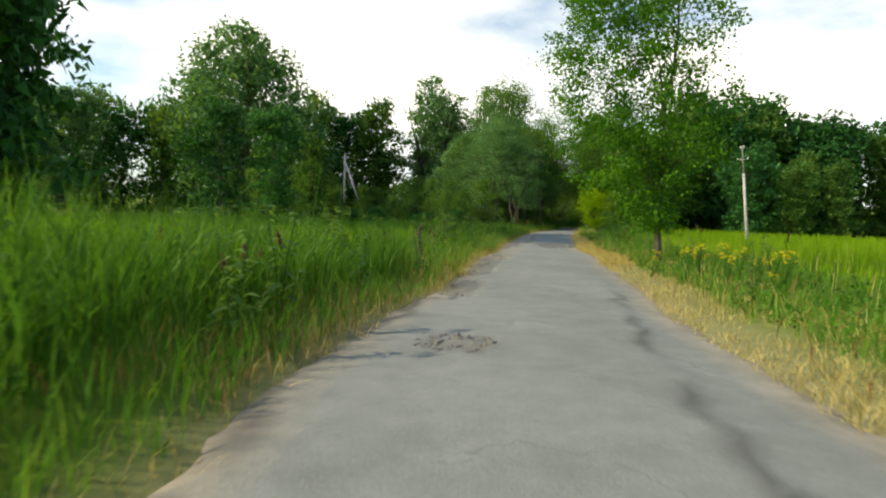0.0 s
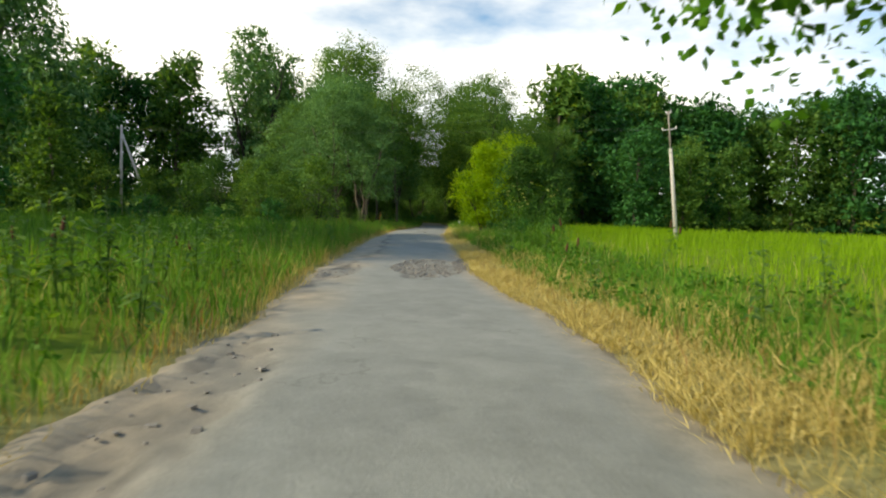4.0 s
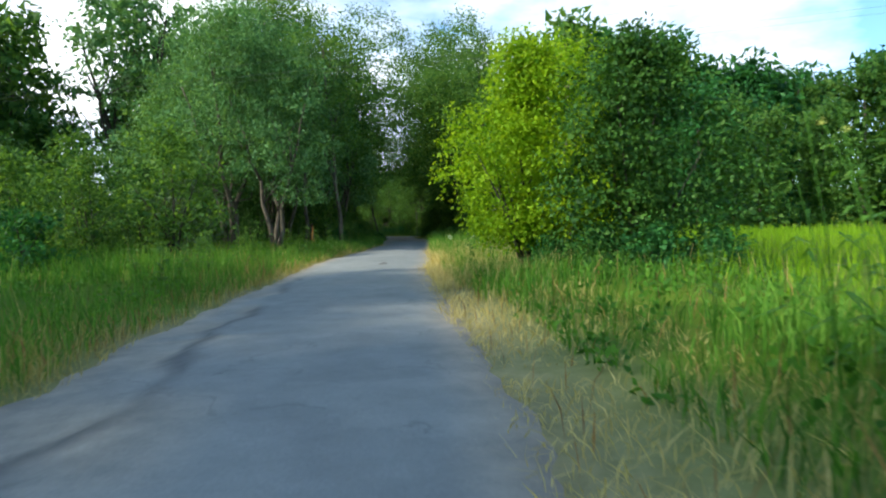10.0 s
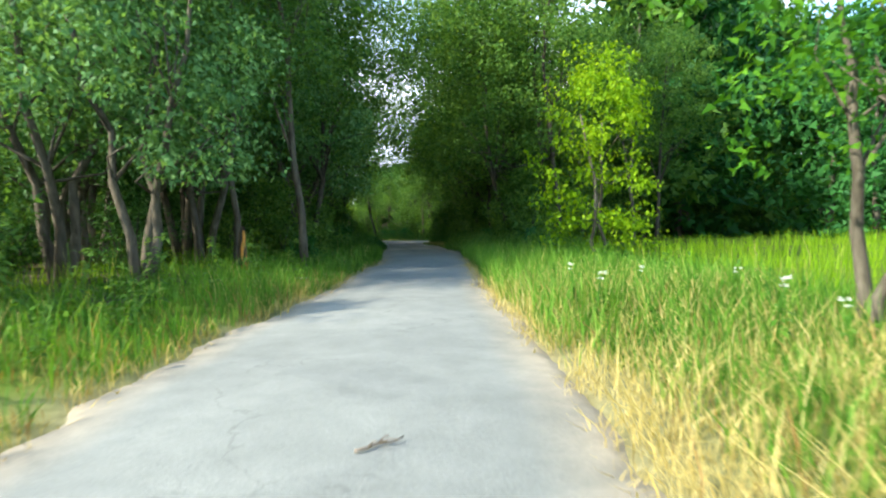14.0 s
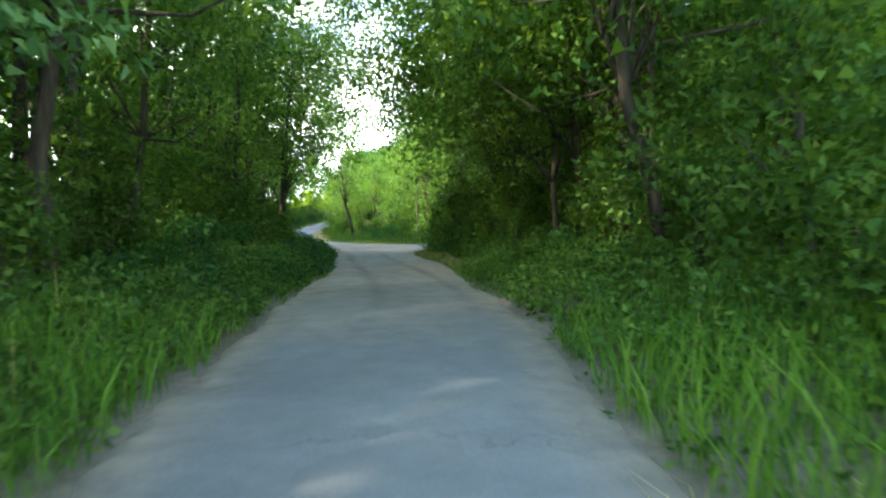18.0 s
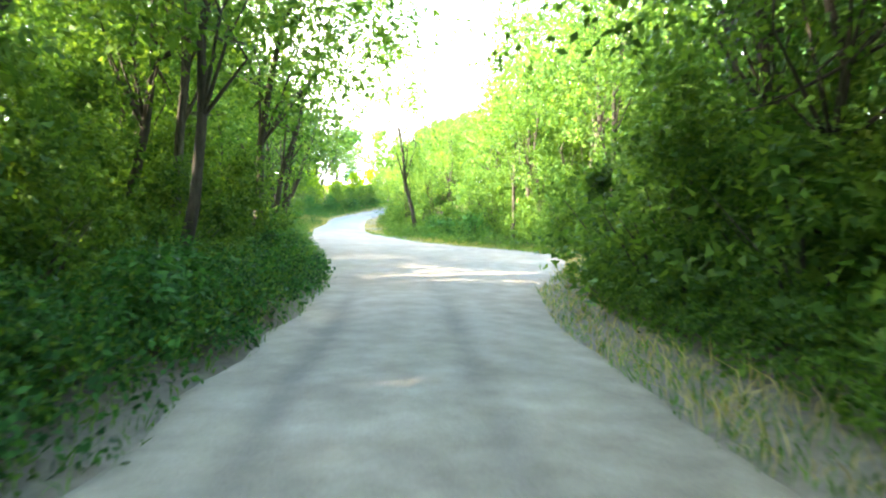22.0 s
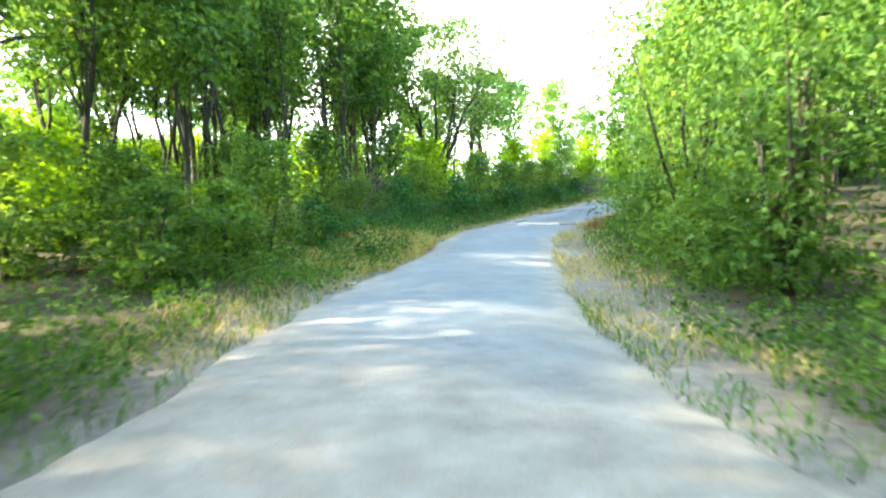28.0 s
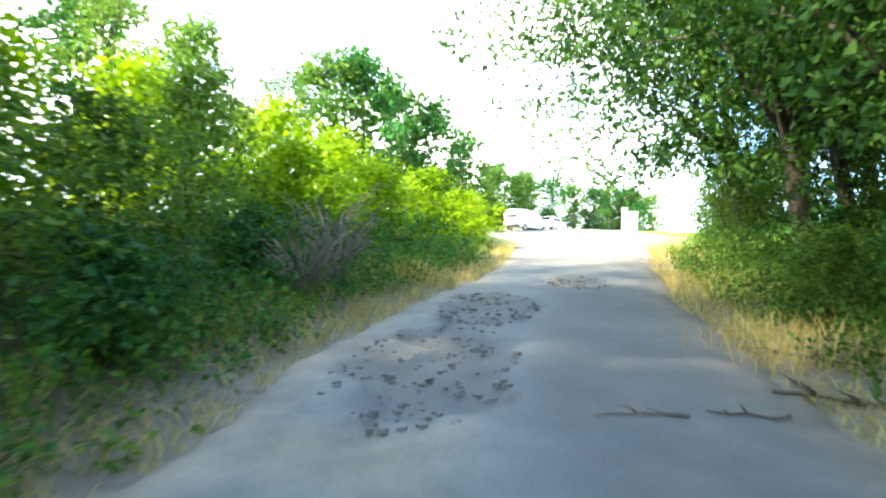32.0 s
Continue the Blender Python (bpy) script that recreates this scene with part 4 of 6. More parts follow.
def stand(kind, x, y, turn, size=1.0, tall=1.0, tilt=(0, 0)):
    """Stand the first of a kind itself, then copies."""
    if kind in used:
        return put_copy(kind, x, y, turn, size, tall, 0, tilt)
    used.add(kind)
    return put(kind, x, y, turn, size, tall, 0, tilt)


trng = np.random.default_rng(5)
taken = []


def scatter(kinds, n, s0, s1, d0, d1, size0, size1, gap, near=None, lean=2.5):
    """Up to n of some kinds between s0 and s1, d0 and d1, none nearer than gap to another."""
    placed = taken if near is None else near
    made = 0
    for _ in range(n * 14):
        s, d = s0 + (s1 - s0) * trng.random(), d0 + (d1 - d0) * trng.random()
        x, y = at_way(s, d)
        if any((x - a) ** 2 + (y - b) ** 2 < gap * gap for a, b in placed):
            continue
        placed.append((x, y))
        k = kinds[trng.integers(0, len(kinds))]
        stand(k, float(x), float(y), 360 * trng.random(), size0 + (size1 - size0) * trng.random(), 0.88 + 0.24 * trng.random(), tuple(trng.normal(size=2) * lean))
        made += 1
        if made >= n:
            break


def stand_all(rows):
    for kind, x, y, turn, size, tall, *tilt in rows:
        taken.append((x, y))
        stand(kind, x, y, turn, size, tall, tuple(tilt) if tilt else (0, 0))


# willows and tall trees behind the left meadow
stand_all([(W_A, -27, 84, 10, 1.4, 0.94), (W_B, -2.2, 91, 200, 1.0, 1.0), (NEAR_B, 10.6, 96, 120, 1.4, 1.15), (NEAR_B, 8.0, 92, 20, 1.4, 1.15), (W_A, 0.5, 97, 20, 0.9, 1.05), (W_A, 2.5, 85, 250, 0.68, 0.95), (W_C, 7.6, 78.5, 40, 1.1, 1.05), (W_C, 5.0, 74.5, 140, 0.9, 0.95),
           (W_B, 8.0, 104, 120, 1.05, 1.05), (NEAR_B, 28, 100, 30, 1.35, 1.15), (NEAR_A, 31, 106, 200, 1.35, 1.15), (W_B, 12.6, 105, 130, 0.85, 1.0), (NEAR_B, 27.6, 107, 60, 1.2, 1.2), (W_B, -36, 90, 30, 0.95, 1.0), (W_A, -48, 78, 300, 0.85, 0.95),
           (FAR_B, -17, 96, 20, 0.8, 1.2), (FAR_A, -38, 84, 70, 0.95, 1.0), (W_A, -58, 58, 50, 0.75, 0.9), (FAR_B, -52, 66, 180, 0.85, 1.0), (FAR_B, -31, 78, 60, 0.7, 0.9),
           (FAR_B, -16, 87, 40, 0.62, 1.0), (FAR_B, -20, 88, 140, 0.8, 1.0), (FAR_A, -44, 50, 200, 0.6, 0.9), (FAR_A, -16, 72, 90, 0.5, 0.95), (FAR_A, -22, 74, 10, 0.55, 0.9),
           # FAR trees at (-17, 62), (-20.5, 57), (-14.5, 67.5) are added to cast shade
           (NEAR_B, -15, -8, 80, 0.9, 0.9), (NEAR_C, -15.5, 17.5, 40, 0.85, 0.9), (FAR_A, -13, 99, 100, 0.85, 1.0), (FAR_B, -9.5, 97, 200, 0.66, 1.0), (FAR_B, -47, 84, 20, 0.75, 1.0), (FAR_A, -53, 78, 120, 0.7, 1.0), (FAR_B, -42.5, 82, 20, 0.85, 1.0), (FAR_B, -17, 62, 20, 0.68, 1.0), (FAR_B, -20.5, 57, 120, 0.66, 1.0), (FAR_A, -14.5, 67.5, 220, 0.62, 0.95), (FAR_B, -64, 30, 0, 0.9, 1), (FAR_A, -58, 42, 60, 0.7, 1)])
# a closed row behind them
for k in range(11):
    stand((FAR_A, FAR_B)[k % 2], -64 + 5.4 * k + 1.5 * math.sin(5 * k), 93 + 8 * math.sin(0.3 * k) + 2 * math.sin(3 * k), 77 * k, 1.0 + 0.08 * (k % 3), 1.05)
for k in range(9):
    stand_all([(SH_C, -34 + 4.0 * k, 77.5 + 1.5 * math.sin(2 * k), 61 * k, 1.1 + 0.15 * (k % 3), 0.95)])
# unseen trees added west of the meadow so that their long shade crosses the road
for k in range(10):
    stand((FAR_B, FAR_A)[k % 2], -32.5 - 3.5 * (k % 2), 33.5 + 1.5 * k, 70 * k, 1.4 + 0.06 * (k % 3), 1.15)
# low shrubs along the left wood edge, most with shade painted into their leaves
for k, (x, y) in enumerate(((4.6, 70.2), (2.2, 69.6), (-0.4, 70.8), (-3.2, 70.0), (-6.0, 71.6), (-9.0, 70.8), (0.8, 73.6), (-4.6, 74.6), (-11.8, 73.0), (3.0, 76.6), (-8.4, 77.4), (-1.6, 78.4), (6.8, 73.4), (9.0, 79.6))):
    stand_all([((VINE_SHADED, SH_C)[k % 3 == 2], x, y, 97 * k, 0.62 + 0.12 * (k * 5 % 4), 0.85 + 0.1 * (k % 2))])
put(make_shrub("willow_shrub", "silvery grey-green willow shrub before the dark wood edge", 52, 3.4, 3.0, 90, 60, 0.13, LEAF_SILVER, BARK_DARK, aspect=0.3, clump_r=0.45, droop=0.1, inner=3, fine=False), 4.2, 66.4, 30)
scatter([SH_C, SH_C, SH_B], 16, 56, 73, -20, -8.0, 0.8, 1.3, 2.0)
# far wood behind the right field
line = [(34, 91), (40, 94), (50, 97), (66, 95), (82, 85), (96, 69), (106, 49), (114, 25)]
for row in range(2):
    for a, b in zip(line[:-1], line[1:]):
        for f in np.arange(0, 1, 0.25):
            x, y = a[0] + (b[0] - a[0]) * f + trng.normal() * 1.3 + row * 3, a[1] + (b[1] - a[1]) * f + trng.normal() * 1.3 + row * 6
            taken.append((x, y))
            stand((FAR_B, FAR_A)[trng.integers(0, 2)], x, y, 360 * trng.random(), 1.02 + 0.26 * trng.random() + 0.10 * row)
# single trees of the wood's edge
stand_all([(W_C, 5.8, 71.4, 10, 1.0, 1.0), (NEAR_B, 3.8, 80.6, 50, 0.9, 1.0), (W_C, 3.4, 79.5, 150, 0.8, 1.0), (W_C, 7.8, 69.6, 280, 0.85, 1.0), (NEAR_B, 11.4, 74.2, 30, 0.95, 1.0, 0, -3), (W_C, 8.4, 76.5, 70, 1.0, 1.0, 0, 5), (W_C, 5.2, 76.5, 200, 1.05, 1.05), (W_C, 11.6, 80.5, 320, 0.95, 1.05), (NEAR_B, 9.5, 74.0, 110, 0.8, 1.0),
           (MULTI, 11.4, 88.2, 40, 1.05, 1.3), (NEAR_B, 11.2, 99.0, 90, 1.0, 1.0),
           (NEAR_B, 15.4, 109.6, 200, 0.95, 1.0, 3, 4), (NEAR_A, 13.4, 113.6, 30, 0.95, 1.0), (MULTI, 15.7, 129.8, 75, 1.0, 1.0), (NEAR_C, 23.7, 133.6, 180, 1.15, 1.1, 2, -9),
           (NEAR_A, 23.2, 86.4, 60, 0.95, 1.0), (NEAR_C, 24.1, 90.6, 100, 1.0, 1.0), (NEAR_C, 25.0, 91.2, 200, 1.05, 1.05), (NEAR_C, 29.3, 125.5, 20, 0.95, 1.0, 5, -8)])
# crowns that meet over the road
for k, (s, d, turn) in enumerate([(91, 5.0, 10), (101, 7.2, 250), (112, -6.0, 20), (118, -6.0, 120), (87, 4.2, 200), (97.5, 7.0, 300), (80.5, -4.6, 30), (109, -3.9, 145), (116, -3.7, 215), (121.5, -3.6, 285), (107, 6.6, 35), (93.5, 6.2, 310), (121, -8.5, 180), (127, -7.5, 230), (133, -9.0, 330)]):
    x, y = at_way(s, d)
    stand_all([(CANOPY, float(x), float(y), turn, 0.9 + 0.05 * (k % 3), 0.95, 2.0 * (k % 3 - 1), (3 if d < 0 else -3) * (3.2 if abs(d) < 4.5 else 1))])
for s, d, turn, size in ((81, -5.6, -10, 0.72), (86, -5.0, 12, 1.04), (90.5, -5.4, -15, 0.72), (100.5, -5.2, -12, 0.7), (82.5, 5.4, 170, 0.94), (86, 5.6, 195, 0.98), (90.5, 5.0, 165, 1.0), (95, 5.6, 190, 0.95), (100, 5.0, 175, 1.1)):
    x, y = at_way(s, d)
    stand_all([(ARCH, float(x), float(y), turn - 14, size, 1.0)])
for s, d, turn, size in ((94.5, 4.8, 165, 1.0), (99.5, 5.2, 180, 1.0), (104.5, 5.8, 190, 0.95)):
    x, y = at_way(s, d)
    stand_all([(BOUGH, float(x), float(y), turn - 14, size, 1.0)])
# the wood on both sides
scatter([NEAR_A, NEAR_B, W_C], 4, 74, 84, -12, -5.4, 0.8, 1.0, 3.4)
scatter([NEAR_C], 3, 88, 106, -12, -6, 0.9, 1.1, 3.6)
scatter([FAR_A, FAR_B], 7, 98, 122, -24, -13, 0.55, 0.75, 4.0)
scatter([NEAR_A, NEAR_B], 8, 84, 106, 6.5, 13, 0.75, 1.0, 3.4)
scatter([FAR_A, FAR_B], 10, 82, 108, 17, 34, 0.6, 0.85, 5.0)
scatter([NEAR_A, NEAR_C, NEAR_A], 9, 110, 134, -13, -5.8, 0.75, 1.0, 3.2)
scatter([SH_D, SH_C], 14, 108, 176, -32, -18, 1.1, 1.6, 3.5)
scatter([THIN], 12, 118, 142, -15, -7, 0.9, 1.2, 1.6)
scatter([THIN], 42, 140, 162, -17, -7.0, 0.9, 1.35, 0.9, [])
scatter([THIN, THIN, NEAR_C], 28, 116, 142, 9.5, 18, 1.0, 1.3, 1.6)
stand_all([(NEAR_B, 30.5, 121, 20, 1.05, 1.05), (NEAR_B, 33, 127.5, 120, 1.15, 1.05), (NEAR_B, 30.8, 133.5, 220, 1.05, 1.0), (NEAR_B, 35, 138, 300, 1.1, 1.0), (NEAR_A, 28.6, 128.8, 70, 0.95, 1.0), (NEAR_A, 29.0, 116.5, 200, 1.0, 1.0)])
scatter([FAR_A, FAR_B], 16, 108, 150, 18, 32, 0.75, 0.95, 4.0)
# a tall wall of leaves before the side track, some darkened to stand for shade
for kind, s, d, turn, size, tall in ((VINE, 97.5, 9.2, 15, 1.3, 1.35), (VINE, 101.0, 8.6, 100, 1.3, 1.45), (VINE, 104.6, 8.2, 190, 1.3, 1.4), (VINE_SHADED, 107.6, 7.6, 280, 1.2, 1.3), (VINE, 106.2, 11.8, 50, 1.4, 1.5), (VINE_SHADED, 109.2, 6.4, 130, 0.75, 0.7), (VINE_SHADED, 106.6, 5.4, 230, 0.7, 0.6)):
    x, y = at_way(s, d)
    stand_all([(kind, float(x), float(y), turn, size, tall)])
# undergrowth near the road
for k, (s, d) in enumerate(((117, -6.2), (119, -8.6), (121.5, -6.6), (123.5, -9.2), (125.5, -7.4), (127.5, -9.6), (129.5, -7.6), (131.5, -10.2), (133.5, -8.4), (136, -7.0), (122, -11.5), (126, -12.5), (130, -13.5), (134, -12.0), (138, -7.4), (140.5, -9.4), (143, -8.2), (137, -10.6), (139.5, -12.6), (143.5, -11.8), (146, -10.2), (148.5, -11.0), (135, -15.5), (141, -15.0))):
    x, y = at_way(s, d)
    stand_all([((SH_C, SH_E, SH_D)[k % 3], float(x), float(y), 71 * k, 0.85 + 0.1 * (k % 3), 0.9)])
for k, (s, d) in enumerate(((79, -6.4), (82.5, -5.8), (86.5, -6.6), (90, -5.9), (93, -6.8), (96, -5.8), (99, -6.4), (101.5, -5.6), (105, -5.8), (108, -5.4), (110.5, -6.2), (113.5, -5.2), (103.5, -7.6), (107, -7.8), (111.5, -8.2))):
    x, y = at_way(s, d)
    stand_all([((SH_C, SH_E)[k % 2], float(x), float(y), 83 * k, 0.95 + 0.1 * (k % 3), 1.0)])
low = [(16.0, 129.0), (16.3, 127.4), (16.7, 126.0), (17.2, 124.6), (15.2, 127.6)]
scatter([SH_A, SH_B, SH_E], 22, 76, 108, -7.5, -4.2, 0.6, 0.95, 1.6, low)
scatter([SH_A, SH_E, SH_C], 22, 82, 108, 4.3, 7.5, 0.8, 1.15, 1.6, low)
scatter([SH_E, SH_A], 7, 100, 108.5, 4.2, 6.0, 0.9, 1.2, 1.3, low)
scatter([SH_A, SH_B, SH_E], 20, 104, 134, -6.0, -3.6, 0.7, 1.1, 1.4, low)
scatter([SH_C, SH_E], 8, 106, 126, -8, -5, 0.9, 1.2, 1.6, low)
scatter([SH_A, SH_E, SH_C], 30, 118, 142, 8.2, 12, 0.8, 1.15, 1.4, low)
scatter([SH_C, VINE], 14, 112, 134, 11.5, 16, 0.9, 1.2, 2.0, low)
scatter([SH_A, SH_B], 12, 128, 140, 4.6, 7.4, 0.7, 1.0, 1.3, low)
scatter([SH_B, SH_B, SH_C], 12, 80, 136, -13, -7, 0.9, 1.3, 2.0, low)
scatter([SH_A, SH_C], 8, 84, 112, 7, 13, 0.9, 1.2, 2.0, low)
# the climb: thickets, bushes and the leaning tree
def beside(rows):
    """Stand plants by their place along and beside the way."""
    for kind, s, d, turn, size, tall, *tilt in rows:
        x, y = at_way(s, d)
        stand_all([(kind, float(x), float(y), turn, size, tall, *tilt)])


# bright maple colour stands in for sunlight on the bushes
SUNNY = make_shrub("shrub", "yellow-green maple thicket on the bank with sunlight in its leaf colour", 37, 3.4, 3.6, 110, 30, 0.15, LEAF_MAPLE, BARK_DARK, clump_r=0.5, droop=0.5, fine=False)
THICKET = make_shrub("shrub", "dense dark green bush overhanging the road's edge", 38, 3.4, 3.4, 120, 46, 0.098, LEAF_SHRUB, BARK_DARK, stems=8, clump_r=0.5, droop=0.5, fine=False)
BRAMBLE = make_shrub("shrub", "low dark bramble thicket at the roadside", 39, 1.7, 2.6, 70, 28, 0.11, LEAF_DARK, BARK_DARK, clump_r=0.38, droop=0.5, fine=False)
# crown colour darkened to stand in for shade
LEANER = make_tree("forest_tree", "dark-barked tree leaning over the road with a broad crown", 19, 9.6, 2.9, 8.6, 0.17, 420, 56, 0.115, LEAF_DARK_SHADED, BARK_DARK, clump_r=0.6, limbs=40, lumps=12, inner=4, lean=0.08)
# inner side of the bend
beside([(THICKET, 146.6, -5.0, 10, 0.9, 0.85), (BRAMBLE, 148.4, -4.6, 60, 0.85, 0.8), (THICKET, 144.0, -6.6, 200, 0.9, 0.75), (THICKET, 150.8, -4.3, 100, 0.66, 0.75), (THICKET, 149.4, -7.4, 40, 1.0, 0.8),
        (BRAMBLE, 154.4, -4.1, 150, 0.85, 1.1), (THICKET, 156.2, -4.4, 250, 0.8, 0.85), (THICKET, 153.2, -6.6, 330, 0.95, 0.9), (THICKET, 157.6, -6.4, 15, 1.0, 1.0), (BRAMBLE, 158.4, -3.7, 80, 0.9, 1.1),
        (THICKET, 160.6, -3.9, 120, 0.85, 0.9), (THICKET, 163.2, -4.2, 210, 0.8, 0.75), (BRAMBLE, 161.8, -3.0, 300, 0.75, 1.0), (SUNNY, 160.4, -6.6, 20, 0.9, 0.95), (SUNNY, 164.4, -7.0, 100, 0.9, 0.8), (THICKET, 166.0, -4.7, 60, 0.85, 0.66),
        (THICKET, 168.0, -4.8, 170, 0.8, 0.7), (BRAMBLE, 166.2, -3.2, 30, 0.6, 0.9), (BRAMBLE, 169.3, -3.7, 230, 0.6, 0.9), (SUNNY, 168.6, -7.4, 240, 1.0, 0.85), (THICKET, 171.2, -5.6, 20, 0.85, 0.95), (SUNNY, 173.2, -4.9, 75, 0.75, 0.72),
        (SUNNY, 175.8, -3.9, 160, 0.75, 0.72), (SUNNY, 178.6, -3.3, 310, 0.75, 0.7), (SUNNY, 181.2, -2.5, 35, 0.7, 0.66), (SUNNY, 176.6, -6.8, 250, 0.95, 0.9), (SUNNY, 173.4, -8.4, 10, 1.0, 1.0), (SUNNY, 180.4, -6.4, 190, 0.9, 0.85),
        # CANOPY 164.8, NEAR_A 166.8 and NEAR_C 168.6 are added to shade the bank
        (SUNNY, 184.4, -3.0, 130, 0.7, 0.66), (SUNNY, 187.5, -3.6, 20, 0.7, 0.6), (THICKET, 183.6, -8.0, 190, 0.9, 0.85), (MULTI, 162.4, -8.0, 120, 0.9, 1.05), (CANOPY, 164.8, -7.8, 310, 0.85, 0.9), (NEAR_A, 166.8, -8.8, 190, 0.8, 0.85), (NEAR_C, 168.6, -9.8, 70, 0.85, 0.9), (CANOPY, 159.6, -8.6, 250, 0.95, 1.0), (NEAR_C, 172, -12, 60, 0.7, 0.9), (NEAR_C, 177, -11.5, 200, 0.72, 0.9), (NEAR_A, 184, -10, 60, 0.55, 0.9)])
for s, d, k in ((147.5, -10.5, 0), (151.5, -9.5, 1), (155.5, -11.2, 2), (158.0, -14.0, 6), (143.0, -9.0, 7), (138.5, -8.5, 8), (149.5, -8.2, 10), (145.2, -11.5, 12), (141.0, -11.0, 20)):
    beside([((THIN, CANOPY)[k % 4 == 0], s, d, 67 * k, 1.2 if k % 4 else 0.8, 1.1)])
scatter([SUNNY, SH_D], 20, 144, 172, -24, -14, 1.0, 1.5, 2.4, [])
scatter([THIN], 22, 149, 166, -16, -7.5, 0.8, 1.15, 0.8, [])
beside([(NEAR_B, 117, -15, 40, 1.1, 1.1), (NEAR_B, 122, -16.5, 140, 1.15, 1.1), (NEAR_A, 126, -14, 200, 1.1, 1.2), (NEAR_B, 130.5, -16, 300, 1.15, 1.1)])
# trees on the skyline
stand_all([(FAR_A, 31.4, 194.9, 90, 0.62, 1.0), (FAR_B, 34.2, 195.4, 40, 0.64, 1.0), (FAR_A, 37.4, 199, 140, 0.72, 0.95), (FAR_B, 40.6, 200, 240, 0.66, 0.9), (FAR_A, 44.5, 202, 60, 0.52, 0.95), (FAR_A, 24, 190, 20, 0.55, 1.05), (FAR_B, 20, 187, 140, 0.55, 1.0), (FAR_A, 14, 184, 210, 0.6, 1.0), (FAR_B, 41, 203, 60, 0.42, 0.9), (FAR_A, 45, 209, 80, 0.42, 0.9),
           (FAR_B, 52, 218, 10, 0.42, 0.85), (FAR_A, 58, 222, 10, 0.38, 0.8), (FAR_B, 66, 232, 100, 0.4, 0.7), (FAR_A, 62, 229, 200, 0.4, 0.7), (FAR_B, 71, 228, 20, 0.36, 0.7), (FAR_A, 75, 225, 120, 0.36, 0.7), (FAR_B, 80, 221, 200, 0.4, 0.7), (FAR_A, 83, 232, 50, 0.5, 0.7), (FAR_A, 28, 200, 250, 0.5, 0.9), (FAR_A, 8, 176, 40, 0.5, 0.9), (FAR_B, 3, 171, 140, 0.5, 0.9), (FAR_A, 12, 181, 240, 0.5, 0.9), (FAR_B, -3, 178, 20, 0.55, 0.9), (FAR_A, -6, 166, 120, 0.5, 0.9), (FAR_A, -2, 158, 220, 0.5, 0.9), (FAR_B, -8, 150, 320, 0.5, 0.9)])
for k in range(15):
    stand((FAR_A, FAR_B)[k % 2], 47 + 3.0 * k + trng.normal(), 216 + 0.9 * k + 1.5 * trng.normal(), 360 * trng.random(), 0.46 + 0.1 * trng.random(), 0.85)
